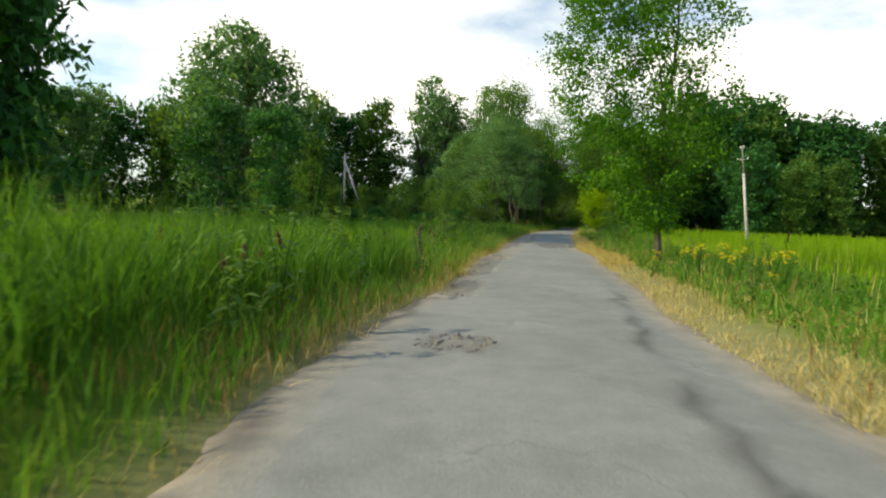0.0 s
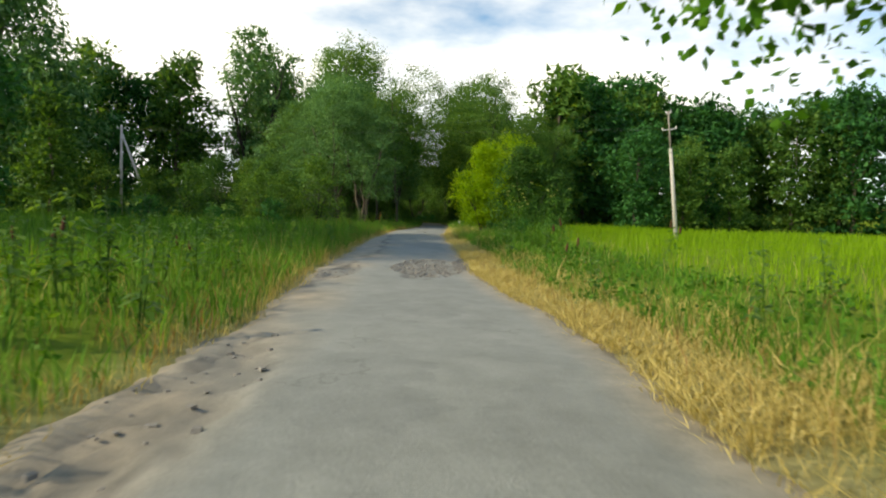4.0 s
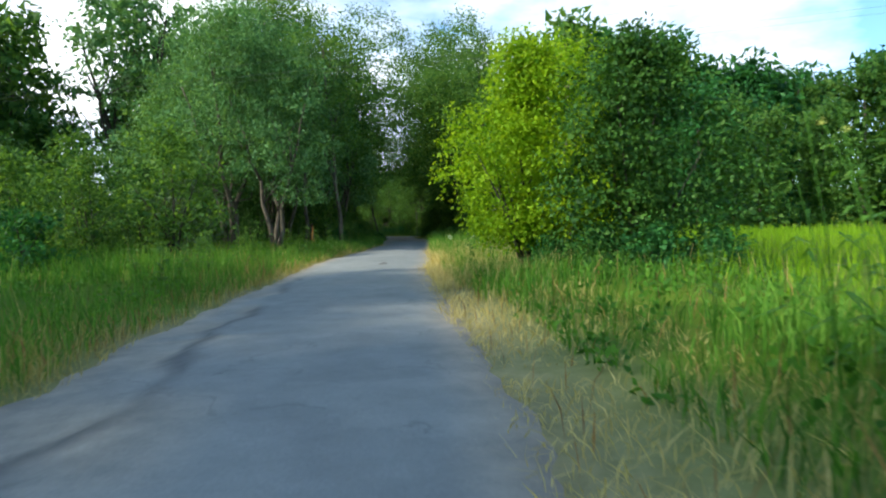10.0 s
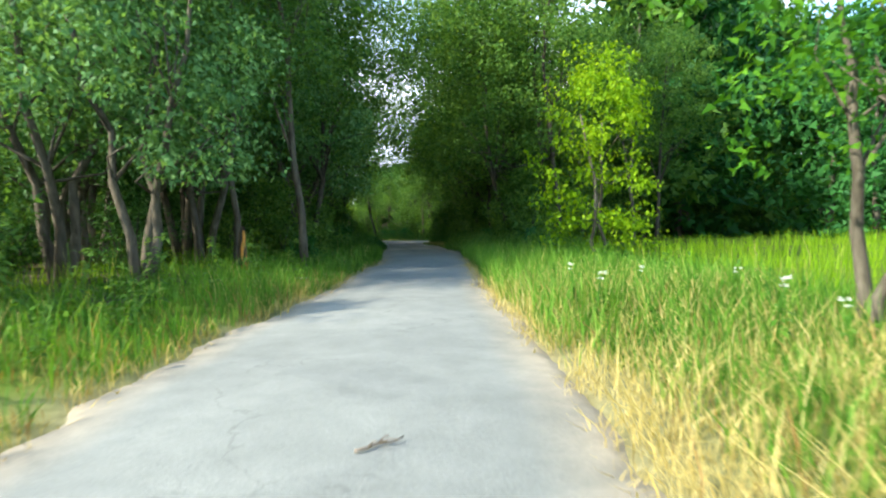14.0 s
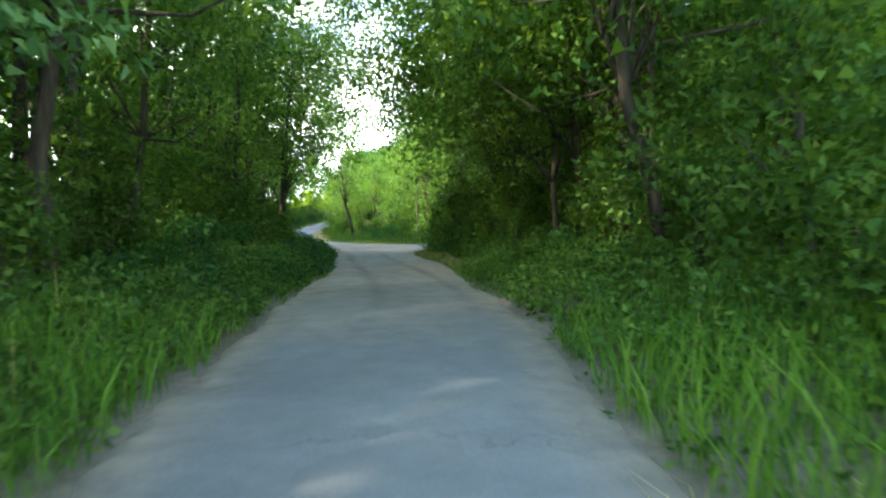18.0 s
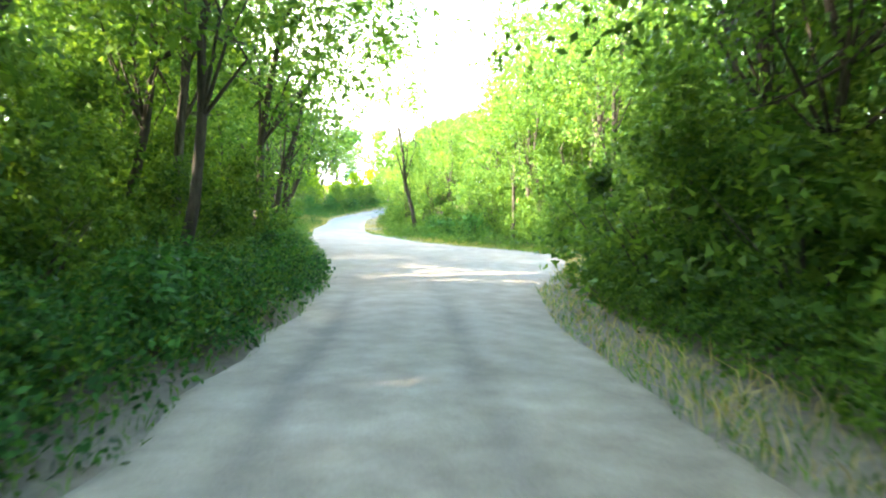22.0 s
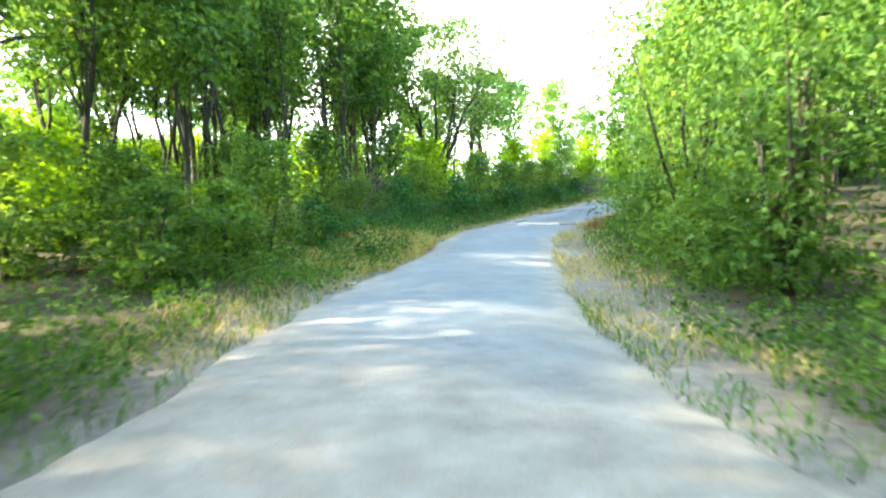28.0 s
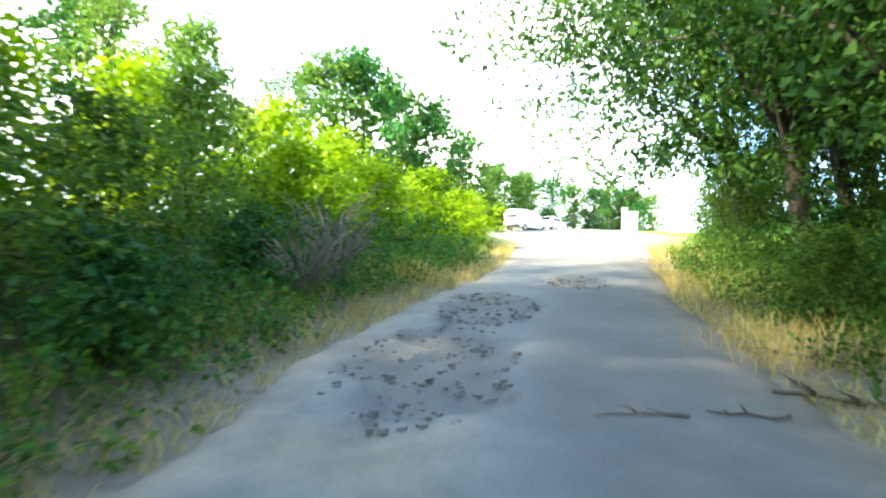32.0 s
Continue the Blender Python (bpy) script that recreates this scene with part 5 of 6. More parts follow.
# outer side of the bend: a wall of vines, then the tree that leans over the road; its leaves and the thickets below are
# coloured dark for shade
beside([(VINE, 142.4, 4.6, 20, 0.95, 1.05), (VINE, 145.9, 4.3, 120, 1.0, 1.2), (VINE, 149.8, 4.5, 220, 0.95, 1.2), (VINE, 153.8, 4.9, 300, 1.0, 1.15), (VINE, 157.8, 5.3, 80, 0.9, 1.1), (THICKET, 147.6, 3.6, 40, 0.62, 0.8), (THICKET, 151.6, 3.7, 140, 0.6, 0.75),
        (THICKET, 143.6, 3.7, 240, 0.6, 0.7), (BRAMBLE, 155.6, 4.2, 20, 0.7, 0.9), (BRAMBLE, 158.6, 4.3, 120, 0.7, 0.9), (NEAR_A, 147, 8.2, 10, 0.8, 0.9), (NEAR_A, 152, 8.6, 90, 0.8, 0.9), (NEAR_C, 143, 8.0, 60, 0.9, 0.9), (CANOPY, 155.5, 7.0, 200, 0.8, 0.8, 0, -6),
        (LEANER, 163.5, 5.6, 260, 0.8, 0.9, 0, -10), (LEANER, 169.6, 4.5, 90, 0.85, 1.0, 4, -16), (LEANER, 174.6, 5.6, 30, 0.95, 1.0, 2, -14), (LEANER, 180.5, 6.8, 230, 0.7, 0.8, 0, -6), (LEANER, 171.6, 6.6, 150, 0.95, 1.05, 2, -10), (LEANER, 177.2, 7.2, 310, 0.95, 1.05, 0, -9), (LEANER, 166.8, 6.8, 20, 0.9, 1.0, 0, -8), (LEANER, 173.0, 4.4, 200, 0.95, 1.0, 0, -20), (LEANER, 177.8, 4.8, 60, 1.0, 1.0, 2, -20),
        (VINE_SHADED, 165.0, 6.0, 10, 0.8, 0.6), (VINE_SHADED, 172.0, 5.6, 200, 0.7, 0.6), (VINE_SHADED, 176.0, 6.0, 100, 0.85, 0.85), (VINE_SHADED, 180.5, 6.4, 300, 0.75, 0.75), (VINE_SHADED, 185.0, 7.4, 20, 0.75, 0.75), (VINE_SHADED, 182.0, 9.4, 50, 1.0, 1.0), (VINE_SHADED, 191, 9.0, 120, 0.7, 0.75), (VINE_SHADED, 173.5, 10.5, 20, 1.0, 1.1), (VINE_SHADED, 168.5, 9.5, 80, 1.0, 1.1), (THICKET, 178.5, 4.9, 80, 0.6, 0.6), (THICKET, 184.0, 6.0, 180, 0.65, 0.65),
        (NEAR_A, 168, 10.5, 0, 0.85, 0.85), (NEAR_A, 175, 11, 20, 0.85, 0.85), (NEAR_B, 162, 10, 120, 0.8, 0.9), (NEAR_A, 184, 12, 300, 0.8, 0.9), (NEAR_A, 180, 9.8, 30, 0.8, 0.9), (NEAR_B, 187, 11.5, 130, 0.7, 0.8), (NEAR_A, 177, 13, 230, 0.85, 0.95), (FAR_A, 190, 16, 30, 0.5, 0.9), (FAR_B, 183, 18, 70, 0.55, 1.0), (FAR_A, 176, 17, 150, 0.55, 1.0), (SH_C, 166.5, 8.4, 90, 0.8, 0.8), (SH_C, 172.8, 9.4, 170, 0.8, 0.8), (FAR_A, 172, 18, 60, 0.6, 1.0), (FAR_B, 160, 17, 60, 0.6, 1.0), (FAR_B, 150, 19, 10, 0.55, 1.0)])
beside([(THICKET, 169.4, 3.1, 30, 0.5, 0.62), (VINE_SHADED, 164.0, 4.3, 30, 0.55, 0.5), (BRAMBLE, 162.5, 4.0, 15, 0.7, 0.8), (BRAMBLE, 165.0, 4.1, 75, 0.75, 0.9), (BRAMBLE, 167.4, 4.1, 200, 0.7, 0.8), (BRAMBLE, 170.0, 4.3, 310, 0.8, 0.85), (BRAMBLE, 172.6, 4.5, 40, 0.75, 0.85), (BRAMBLE, 175.2, 4.7, 140, 0.75, 0.8), (THICKET, 168.8, 5.6, 100, 0.7, 0.6), (THICKET, 173.6, 5.9, 210, 0.7, 0.6)])
# the two NEAR_B and the CANOPY are added to shade the outer bank
beside([(VINE, 176.5, 4.4, 30, 0.55, 0.75), (VINE, 181.0, 5.2, 130, 0.6, 0.85), (VINE, 186.5, 6.2, 230, 0.65, 0.8), (NEAR_B, 158.2, -8.6, 40, 0.9, 0.9), (NEAR_B, 160.0, -11.2, 160, 1.0, 1.0), (CANOPY, 155.6, -8.2, 70, 0.9, 0.9),
        (SH_A, 144.0, -4.6, 30, 0.8, 0.9), (SH_A, 142.2, -4.9, 140, 0.85, 0.8), (SH_D, 145.6, -5.9, 220, 0.7, 0.8)])
grass_band("dry_grass", "tall pale straw at the inner edge of the bend", LEAF_STRAW, 4200, 144.5, 150.5, 0.1, 1.9, 0.3, 0.8, 0.008, -1, 0.7, 0.6)
grass_band("dry_grass", "short straw and dead leaves below the bushes", LEAF_STRAW, 4500, 150, 172, 0.0, 1.5, 0.1, 0.4, 0.008, -1, 1.0, 0.7)
undergrowth(700, 142, 168, 0.15, 1.7, -1, 0.075, LEAF_FOREST, "low weeds spreading over the verge of the bend", 0.4)
grass_band("bank_grass", "knee-high green grass and herbs on the bank", LEAF_GRASS, 4500, 157, 182, 0.5, 2.6, 0.2, 0.55, 0.012, 1)
grass_band("dry_grass", "bleached stalks among the grass of the bank", LEAF_STRAW, 3500, 156, 182, 0.0, 1.6, 0.15, 0.6, 0.007, 1, 0.8, 0.6)
grass_band("bank_grass", "shaded green grass below the bushes", LEAF_GRASS, 7000, 143, 182, 0.7, 2.6, 0.15, 0.5, 0.014, -1)


for side in (-1, 1):
    undergrowth(1300, 76, 142, 0.7, 7.0, side, 0.085, LEAF_SHRUB, "low leafy herbs covering the woodland floor")
    undergrowth(600, 138, 180, 0.9, 5.0, side, 0.08, LEAF_SHRUB, "low green herbs on the bank beside the road")
    undergrowth(700, -3, 78, 0.9, 4.5, side, 0.10, LEAF_GRASS, "leafy weeds among the roadside grass")

for side in (-1, 1):
    grass_band("roadside_grass", "short shaded grass creeping onto the earth road", LEAF_GRASS, 7000, 88, 142, -0.02, 1.3 if side < 0 else 0.7, 0.08, 0.34, 0.011, side, 0.6, 0.5)
    undergrowth(2200, 92, 138, 0.3 if side < 0 else 0.9, 2.2, side, 0.065, LEAF_FOREST, "knee-high weeds and seedlings banked along the earth road", 0.75)
    undergrowth(500, 82, 94, 0.15, 2.4, side, 0.08, LEAF_FOREST, "lush weeds banked along the shaded road", 0.7)
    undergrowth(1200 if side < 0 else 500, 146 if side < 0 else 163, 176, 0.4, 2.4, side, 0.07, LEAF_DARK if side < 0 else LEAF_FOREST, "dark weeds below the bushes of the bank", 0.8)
    undergrowth(900, 74, 96, 0.2, 2.8, side, 0.08, LEAF_SHRUB, "leafy weeds crowding the shaded road's edge")
    undergrowth(600, 94, 128, 0.9, 2.8, side, 0.09, LEAF_SHRUB, "leafy weeds crowding the earth road's edge")
    grass_band("roadside_grass", "knee-high shaded grass at the wood's edge", LEAF_GRASS, 11000 if side > 0 else 4500, 62, 84 if side > 0 else 86, 0.1, 3.4, 0.3, 1.1 if side > 0 else 0.6, 0.012, side)
    grass_band("roadside_grass", "short woodland grass beside the earth road", LEAF_GRASS, 3600, 92, 140, 0.9, 2.8, 0.12, 0.45, 0.014, side)
    scatter([SH_B, SH_A], 10, 76, 132 if side < 0 else 106, *((-4.4, -3.4) if side < 0 else (3.6, 4.6)), 0.45, 0.7, 1.4, low)

for k, (s, d) in enumerate(((94.5, -3.2), (96.2, -3.0), (98.0, -3.1), (99.8, -2.8), (101.6, -2.9), (103.2, -2.6), (105.0, -2.7), (107.0, -2.5), (108.8, -2.5), (110.6, -2.5), (112.3, -2.5), (114.0, -2.6), (115.6, -2.6), (117.2, -2.8), (119.0, -3.0), (121.2, -3.1), (123.5, -3.4))):
    beside([((BRAMBLE, SH_B)[k % 3 == 1], s, d, 67 * k, 0.55 + 0.06 * (k * 3 % 4), 0.75)])
grass_band("dry_grass", "pale dry tufts between road and undergrowth", LEAF_STRAW, 3600, 94, 130, 0.0, 0.9, 0.1, 0.5, 0.008, 1, 0.8, 0.6)
undergrowth(900, 90, 112, 0.05, 1.6, -1, 0.075, LEAF_DARK, "dark weeds leaning onto the earth road", 0.6)

# ---------------------------------------------------------------- single roadside plants
put(make_tree("roadside_tree", "small roadside tree with an open crown and broad lobed leaves", 41, 9.8, 1.75, 5.0, 0.095, 340, 76, 0.096, LEAF_ROADSIDE, BARK, clump_r=0.52, limbs=44, lumps=11,
              category="tree", inner=2, aspect=0.8, fine=True, lean=0.02, over=-1.8, skirt=(75, 1.2, 4.4, 2.3)), 6.8, 19.6, 10)
put(make_shrub("maple_shrub", "bright yellow-green maple bush beside the road", 42, 5.2, 3.5, 240, 116, 0.078, LEAF_MAPLE, BARK_DARK, stems=9, clump_r=0.52, droop=0.6, inner=12, lift=0.45), 13.1, 52.2, 0)
put(make_shrub("roadside_shrub", "dense dark green bush beside the yellow-green maple", 47, 4.9, 4.6, 300, 96, 0.085, LEAF_DARK_SHADED, BARK_DARK, stems=9, clump_r=0.52, droop=0.4, inner=10), 15.0, 50.9, 0)
# low plants at the bushes' foot, their dark leaves standing for shade
for k, (x, y) in enumerate(((13.2, 51.3), (13.9, 50.4), (14.5, 49.5), (15.8, 49.4), (16.7, 50.6))):
    stand(BRAMBLE, x, y, 80 * k, 0.62 + 0.06 * (k % 3), 0.8)
put(make_tree("maple_tree", "young yellow-green ash-leaved maple with hanging leaves", 43, 6.6, 0.7, 4.2, 0.09, 140, 56, 0.115, LEAF_MAPLE, BARK, stems=3, spread=0.14, clump_r=0.55, limbs=12, droop=0.8, inner=0, fine=True), 15.9, 55.6, 0)
put(make_tree("maple_tree", "slim bright yellow-green maple at the end of the meadow", 44, 6.2, 0.6, 3.2, 0.08, 95, 50, 0.13, LEAF_MAPLE, BARK, stems=2, spread=0.1, clump_r=0.5, limbs=10, droop=0.8, inner=1, fine=True), 19.1, 70.3, 0)
put(make_tree("apple_tree", "small old fruit tree with a forked bare trunk", 45, 4.7, 1.9, 3.4, 0.11, 80, 28, 0.11, LEAF_ROADSIDE, BARK, stems=2, spread=0.12, clump_r=0.42, limbs=14, inner=0), 16.1, 59.9, 60)
put(make_shrub("willow_shrub", "silvery grey-green young willow shrub", 46, 3.4, 2.3, 80, 30, 0.15, LEAF_SILVER, BARK, clump_r=0.36, aspect=0.3), 3.9, 67.2, 0)

# ---------------------------------------------------------------- poles and wires
def box(bm, size, at, turn=None):
    m = Matrix.Translation(at) @ (turn or Matrix.Identity(4)) @ Matrix.Diagonal((*size, 1))
    bmesh.ops.create_cube(bm, size=1.0, matrix=m)


def rod_mesh(name, points, radii, sides=10):
    v, f = tube(points, radii, sides)
    f.append(tuple(reversed(range(sides))))
    return faces_mesh(name, v, f)


def insulator_mesh():
    """A pin insulator: a lathe of sheds."""
    prof = [(0.0, 0.0), (0.03, 0.0), (0.055, 0.02), (0.03, 0.05), (0.05, 0.07), (0.028, 0.10), (0.035, 0.13), (0.0, 0.145)]
    v, f, n = [], [], 12
    for r, z in prof:
        for j in range(n):
            a = 2 * math.pi * j / n
            v.append((r * math.cos(a), r * math.sin(a), z))
    for k in range(len(prof) - 1):
        for j in range(n):
            f.append((k * n + j, k * n + (j + 1) % n, (k + 1) * n + (j + 1) % n, (k + 1) * n + j))
    return faces_mesh("insulator", v, f)


INSULATOR = insulator_mesh()


def power_pole():
    """A tapered concrete pole whose steel head carries crossarms with insulators."""
    root = new("power_pole")
    tagged(root, "slightly leaning pale concrete power pole in the meadow", "power pole", "poles of the power line")
    part("shaft", rod_mesh("shaft", [(0, 0, -0.8), (0, 0, 2.5), (0, 0, 5.6)], [0.145, 0.125, 0.10], 10), CONCRETE, root)
    part("mast", rod_mesh("mast", [(0, 0.02, 5.2), (0, 0.02, 7.9)], [0.065, 0.055], 8), TAR_WOOD, root, "grey wooden head mast")
    for z in (5.3, 5.55):
        part("clamp", rod_mesh("clamp", [(0, 0, z), (0, 0, z + 0.05)], [0.125, 0.125], 10), STEEL, root)
    for k, (z, half) in enumerate(((6.75, 0.42), (7.75, 0.16))):
        bm = bmesh.new()
        box(bm, (2 * half, 0.06, 0.06), (0, 0.02, z))
        arm = part("crossarm", bm, STEEL, root)
        for x in (-half + 0.03, half - 0.03):
            part("insulator", INSULATOR, CERAMIC, arm, "white porcelain insulator", Matrix.Translation((x, 0.02, z + 0.03)))
    return root


def strutted_pole():
    """A pole with a slanting strut that meets it below the top."""
    root = new("power_pole")
    tagged(root, "grey power pole propped by a slanting strut before the trees", "power pole", "poles of the power line")
    part("shaft", rod_mesh("shaft", [(0, 0, -0.6), (0, 0, 4), (0, 0, 8.2)], [0.13, 0.115, 0.09], 10), CONCRETE, root)
    part("strut", rod_mesh("strut", [(3.3, -0.4, -0.5), (1.6, -0.2, 3.6), (0.05, 0, 7.4)], [0.13, 0.115, 0.09], 10), CONCRETE, root)
    bm = bmesh.new()
    box(bm, (0.8, 0.07, 0.07), (0, 0, 7.9))
    arm = part("crossarm", bm, STEEL, root)
    for x in (-0.36, 0.36):
        part("insulator", INSULATOR, CERAMIC, arm, "white porcelain insulator", Matrix.Translation((x, 0, 7.94)))
    return root


pole_r = power_pole()
pole_r.matrix_basis = pose(25.5, 52.3, float(height(25.5, 52.3)[0]), 0, -6, -35)
pole_l = strutted_pole()
pole_l.matrix_basis = pose(-12.8, 79.0, float(height(-12.8, 79.0)[0]), 0, 0, -10)
for off, z0, z1 in ((-0.4, 7.0, 8.1), (0.4, 7.0, 8.1), (0.0, 8.0, 8.15)):
    pts = []
    for k in range(17):
        f = k / 16
        pts.append((24.9 + off * 0.8 + (-12.8 - 24.9) * f, 52.5 + off * 0.5 + (79.0 - 52.5) * f, z0 + (z1 - z0) * f + 0.2 - 0.55 * 4 * f * (1 - f) * 0.5))
    tagged(new("overhead_wire", rod_mesh("overhead_wire", pts, [0.003] * 17, 5)), "thin grey overhead wire between two power poles", "wire", "overhead wires")
for ob in [o for o in scene.objects if o.name.startswith("overhead_wire")]:
    ob.data.materials.append(WIRE)


# ---------------------------------------------------------------- weeds, reeds, flowers
def weed(name, label, seed, h, leaves, leaf, mat, head=None, head_mat=None, stalks=3, aspect=0.3):
    """An upright herb: stalks with long leaves, some with a seed head or a flower head."""
    g = np.random.default_rng(seed)
    root = new(name)
    tagged(root, label, "weed", "weeds of the roadside")
    tubes, q, tops = [], [], []
    for k in range(stalks):
        a = g.random() * 6.28
        top = np.array([0.14 * h * math.cos(a), 0.14 * h * math.sin(a), h * (0.75 + 0.3 * g.random())])
        tubes.append(tube([(0.02 * k, 0, -0.05), top * np.array([0.3, 0.3, 0.5]), top], [0.008, 0.006, 0.004], 5))
        tops.append(top)
        n = leaves // stalks
        f = 0.08 + 0.85 * g.random(n)
        p = top[None] * np.stack([f ** 1.4, f ** 1.4, f], 1)
        b = g.random(n) * 6.28
        ax = np.stack([np.cos(b), np.sin(b), 0.35 - 0.6 * g.random(n)], 1)
        l = (leaf * (1.15 - 0.6 * f) * (0.7 + 0.5 * g.random(n)))[:, None]
        sd = np.stack([-np.sin(b), np.cos(b), np.zeros(n)], 1) * l * aspect * 0.5
        mid = p + ax * l * 0.5 + np.array([0, 0, 1]) * l * 0.12
        q.append(np.stack([p, mid + sd, p + ax * l - np.array([0, 0, 1]) * l * 0.15, mid - sd], 1))
    part("stalk", faces_mesh("stalk", *join_tubes(tubes)), mat, root)
    part("foliage", quads("foliage", np.concatenate(q)), mat, root)
    if head:
        for top in tops:
            if head_mat is SORREL:
                zs = np.linspace(-0.16, 0.14, 11)
                spike = [(top[0] + 0.006 * g.normal(), top[1] + 0.006 * g.normal(), top[2] + z) for z in zs]
                part("seed_head", rod_mesh("head", spike, [0.006 + 0.036 * math.cos(9.5 * z) ** 2 * (0.45 + 0.8 * g.random()) for z in zs], 7), head_mat, root)
                continue
            hq = leaf_quads(g, top[None], np.full(1, head), 26, head * 0.5, 0.7, 0.0, 0.35)
            part("flower_head", quads("head", hq), head_mat, root)
    return root


THISTLE = weed("weed", "tall green thistle-like weed in the roadside grass", 61, 1.25, 40, 0.30, LEAF_SHRUB, stalks=3)
DOCK = weed("dock_plant", "dock plant with a brown seed head", 62, 1.05, 18, 0.26, LEAF_GRASS, 0.10, SORREL, stalks=2, aspect=0.4)
REED = weed("reed", "tall green reed with arching blades", 63, 2.0, 26, 0.55, LEAF_GRASS, stalks=2, aspect=0.07)
PARSNIP = weed("wild_parsnip", "head-high weed with a pale yellow-green umbel", 64, 2.2, 26, 0.26, LEAF_GRASS, 0.05, UMBEL_GREEN, stalks=2)
YARROW = weed("yarrow", "white flowering umbel among dry grass", 65, 0.75, 16, 0.16, LEAF_GRASS, 0.028, FLOWER_WHITE, stalks=3)
BEDSTRAW = weed("yellow_flower", "clump of small yellow flowers beside the road", 66, 0.7, 30, 0.14, LEAF_GRASS, 0.032, FLOWER_YELLOW, stalks=16)


def sprinkle(kind, n, s0, s1, d0, d1, side, size0=0.8, size1=1.15):
    for _ in range(n):
        s = s0 + (s1 - s0) * trng.random()
        l, r = edges(np.array([s]))
        off = d0 + (d1 - d0) * trng.random()
        x, y = at_way(s, float(r[0]) + off if side > 0 else float(l[0]) - off)
        stand(kind, float(x), float(y), 360 * trng.random(), size0 + (size1 - size0) * trng.random(), 1.0, tuple(trng.normal(size=2) * 4))


sprinkle(THISTLE, 46, 3, 36, 0.5, 3.2, -1)
sprinkle(THISTLE, 16, 10, 60, 1.0, 4.5, 1, 0.7, 1.0)
sprinkle(THISTLE, 34, 34, 68, 0.5, 3.5, -1, 0.5, 0.9)
sprinkle(DOCK, 9, 4, 30, 0.8, 3.5, -1, 0.6, 0.95)
sprinkle(DOCK, 6, 5, 40, 2.0, 9.0, 1)
sprinkle(REED, 22, 2, 13, 2.0, 6.0, -1, 0.8, 1.05)
sprinkle(REED, 16, 41, 45, 1.8, 4.6, 1, 0.75, 1.05)
sprinkle(PARSNIP, 12, 41, 44.8, 1.8, 4.4, 1, 0.75, 1.1)
sprinkle(YARROW, 12, 54, 66, 0.6, 3.0, 1)
sprinkle(BEDSTRAW, 15, 11.5, 17.5, 0.5, 2.4, 1, 0.6, 1.2)
sprinkle(THISTLE, 14, 56, 70, 0.8, 3.6, -1, 0.8, 1.1)


# ---------------------------------------------------------------- small things on and beside the road
def stone_mesh(seed):
    g = np.random.default_rng(seed)
    bm = bmesh.new()
    bmesh.ops.create_icosphere(bm, subdivisions=1, radius=1.0)
    for v in bm.verts:
        v.co *= 0.7 + 0.5 * g.random()
        v.co.z *= 0.55
    me = bpy.data.meshes.new("rubble_stone")
    bm.to_mesh(me)
    bm.free()
    return me


STONES = [stone_mesh(k) for k in range(5)]
for me in STONES:
    me.materials.append(RUBBLE if me in STONES[:3] else STONE)


def road_z(s, d):
    l, r = edges(np.array([s]))
    f = (d - l[0]) / (r[0] - l[0])
    return float(np.interp(s, S_ALL, WZ)) + 0.05 * math.sin(math.pi * min(max(f, 0), 1)) - 0.02


srng = np.random.default_rng(9)


def rubble_spot(ps, pd, a, w, dep):
    ang, rad = 6.28 * srng.random(), math.sqrt(srng.random()) * 1.05
    s, d = ps + a * rad * math.cos(ang), pd + w * rad * math.sin(ang)
    x, y = at_way(s, d)
    return float(x), float(y), road_z(s, d) - dep * 0.75 * (rad < 0.85)


# the larger lumps one by one, the fine rubble as one layer
for ps, pd, a, w, dep in POTHOLES:
    worn_edge = pd < -1 and ps < 34  # the sandy strip holds few loose lumps
    for _ in range(4 if worn_edge else int(6 + 6 * a)):
        x, y, z = rubble_spot(ps, pd, a, w, dep)
        size = 0.014 + 0.022 * srng.random() ** 2
        ob = new("rubble_stone", STONES[srng.integers(0, 5)])
        ob.parent = road
        ob.matrix_basis = pose(x, y, z + size * 0.1, 0, 0, 360 * srng.random()) @ Matrix.Diagonal((size, size * 1.2, size, 1))
corners = np.array([(1, 1, 0.55), (-1, 1, 0.7), (-1.1, -1, 0.5), (1, -1.1, 0.65), (1.2, 1.2, -0.6), (-1.2, 1.1, -0.6), (-1.2, -1.2, -0.6), (1.2, -1.2, -0.6)])
sides = np.array([(0, 1, 2, 3), (0, 4, 5, 1), (1, 5, 6, 2), (2, 6, 7, 3), (3, 7, 4, 0)])
grit = []
for ps, pd, a, w, dep in POTHOLES:
    for _ in range(int((70 + 260 * a * w) * (0.5 if ps > 150 else 0.12 if pd < -1 and ps < 34 else 1))):
        x, y, z = rubble_spot(ps, pd, a, w, dep)
        size, turn = 0.008 + 0.018 * srng.random() ** 1.5, 6.28 * srng.random()
        p = corners * (0.75 + 0.4 * srng.random((8, 1))) * size
        p = np.stack([p[:, 0] * math.cos(turn) - p[:, 1] * math.sin(turn) + x, p[:, 0] * math.sin(turn) + p[:, 1] * math.cos(turn) + y, p[:, 2] + z + size * 0.2], 1)
        grit.append(p[sides])
grit_ob = new("rubble", quads("rubble", np.concatenate(grit), RUBBLE))
grit_ob.parent = road
tagged(grit_ob, "fine broken asphalt rubble in the potholes", kind="stuff")


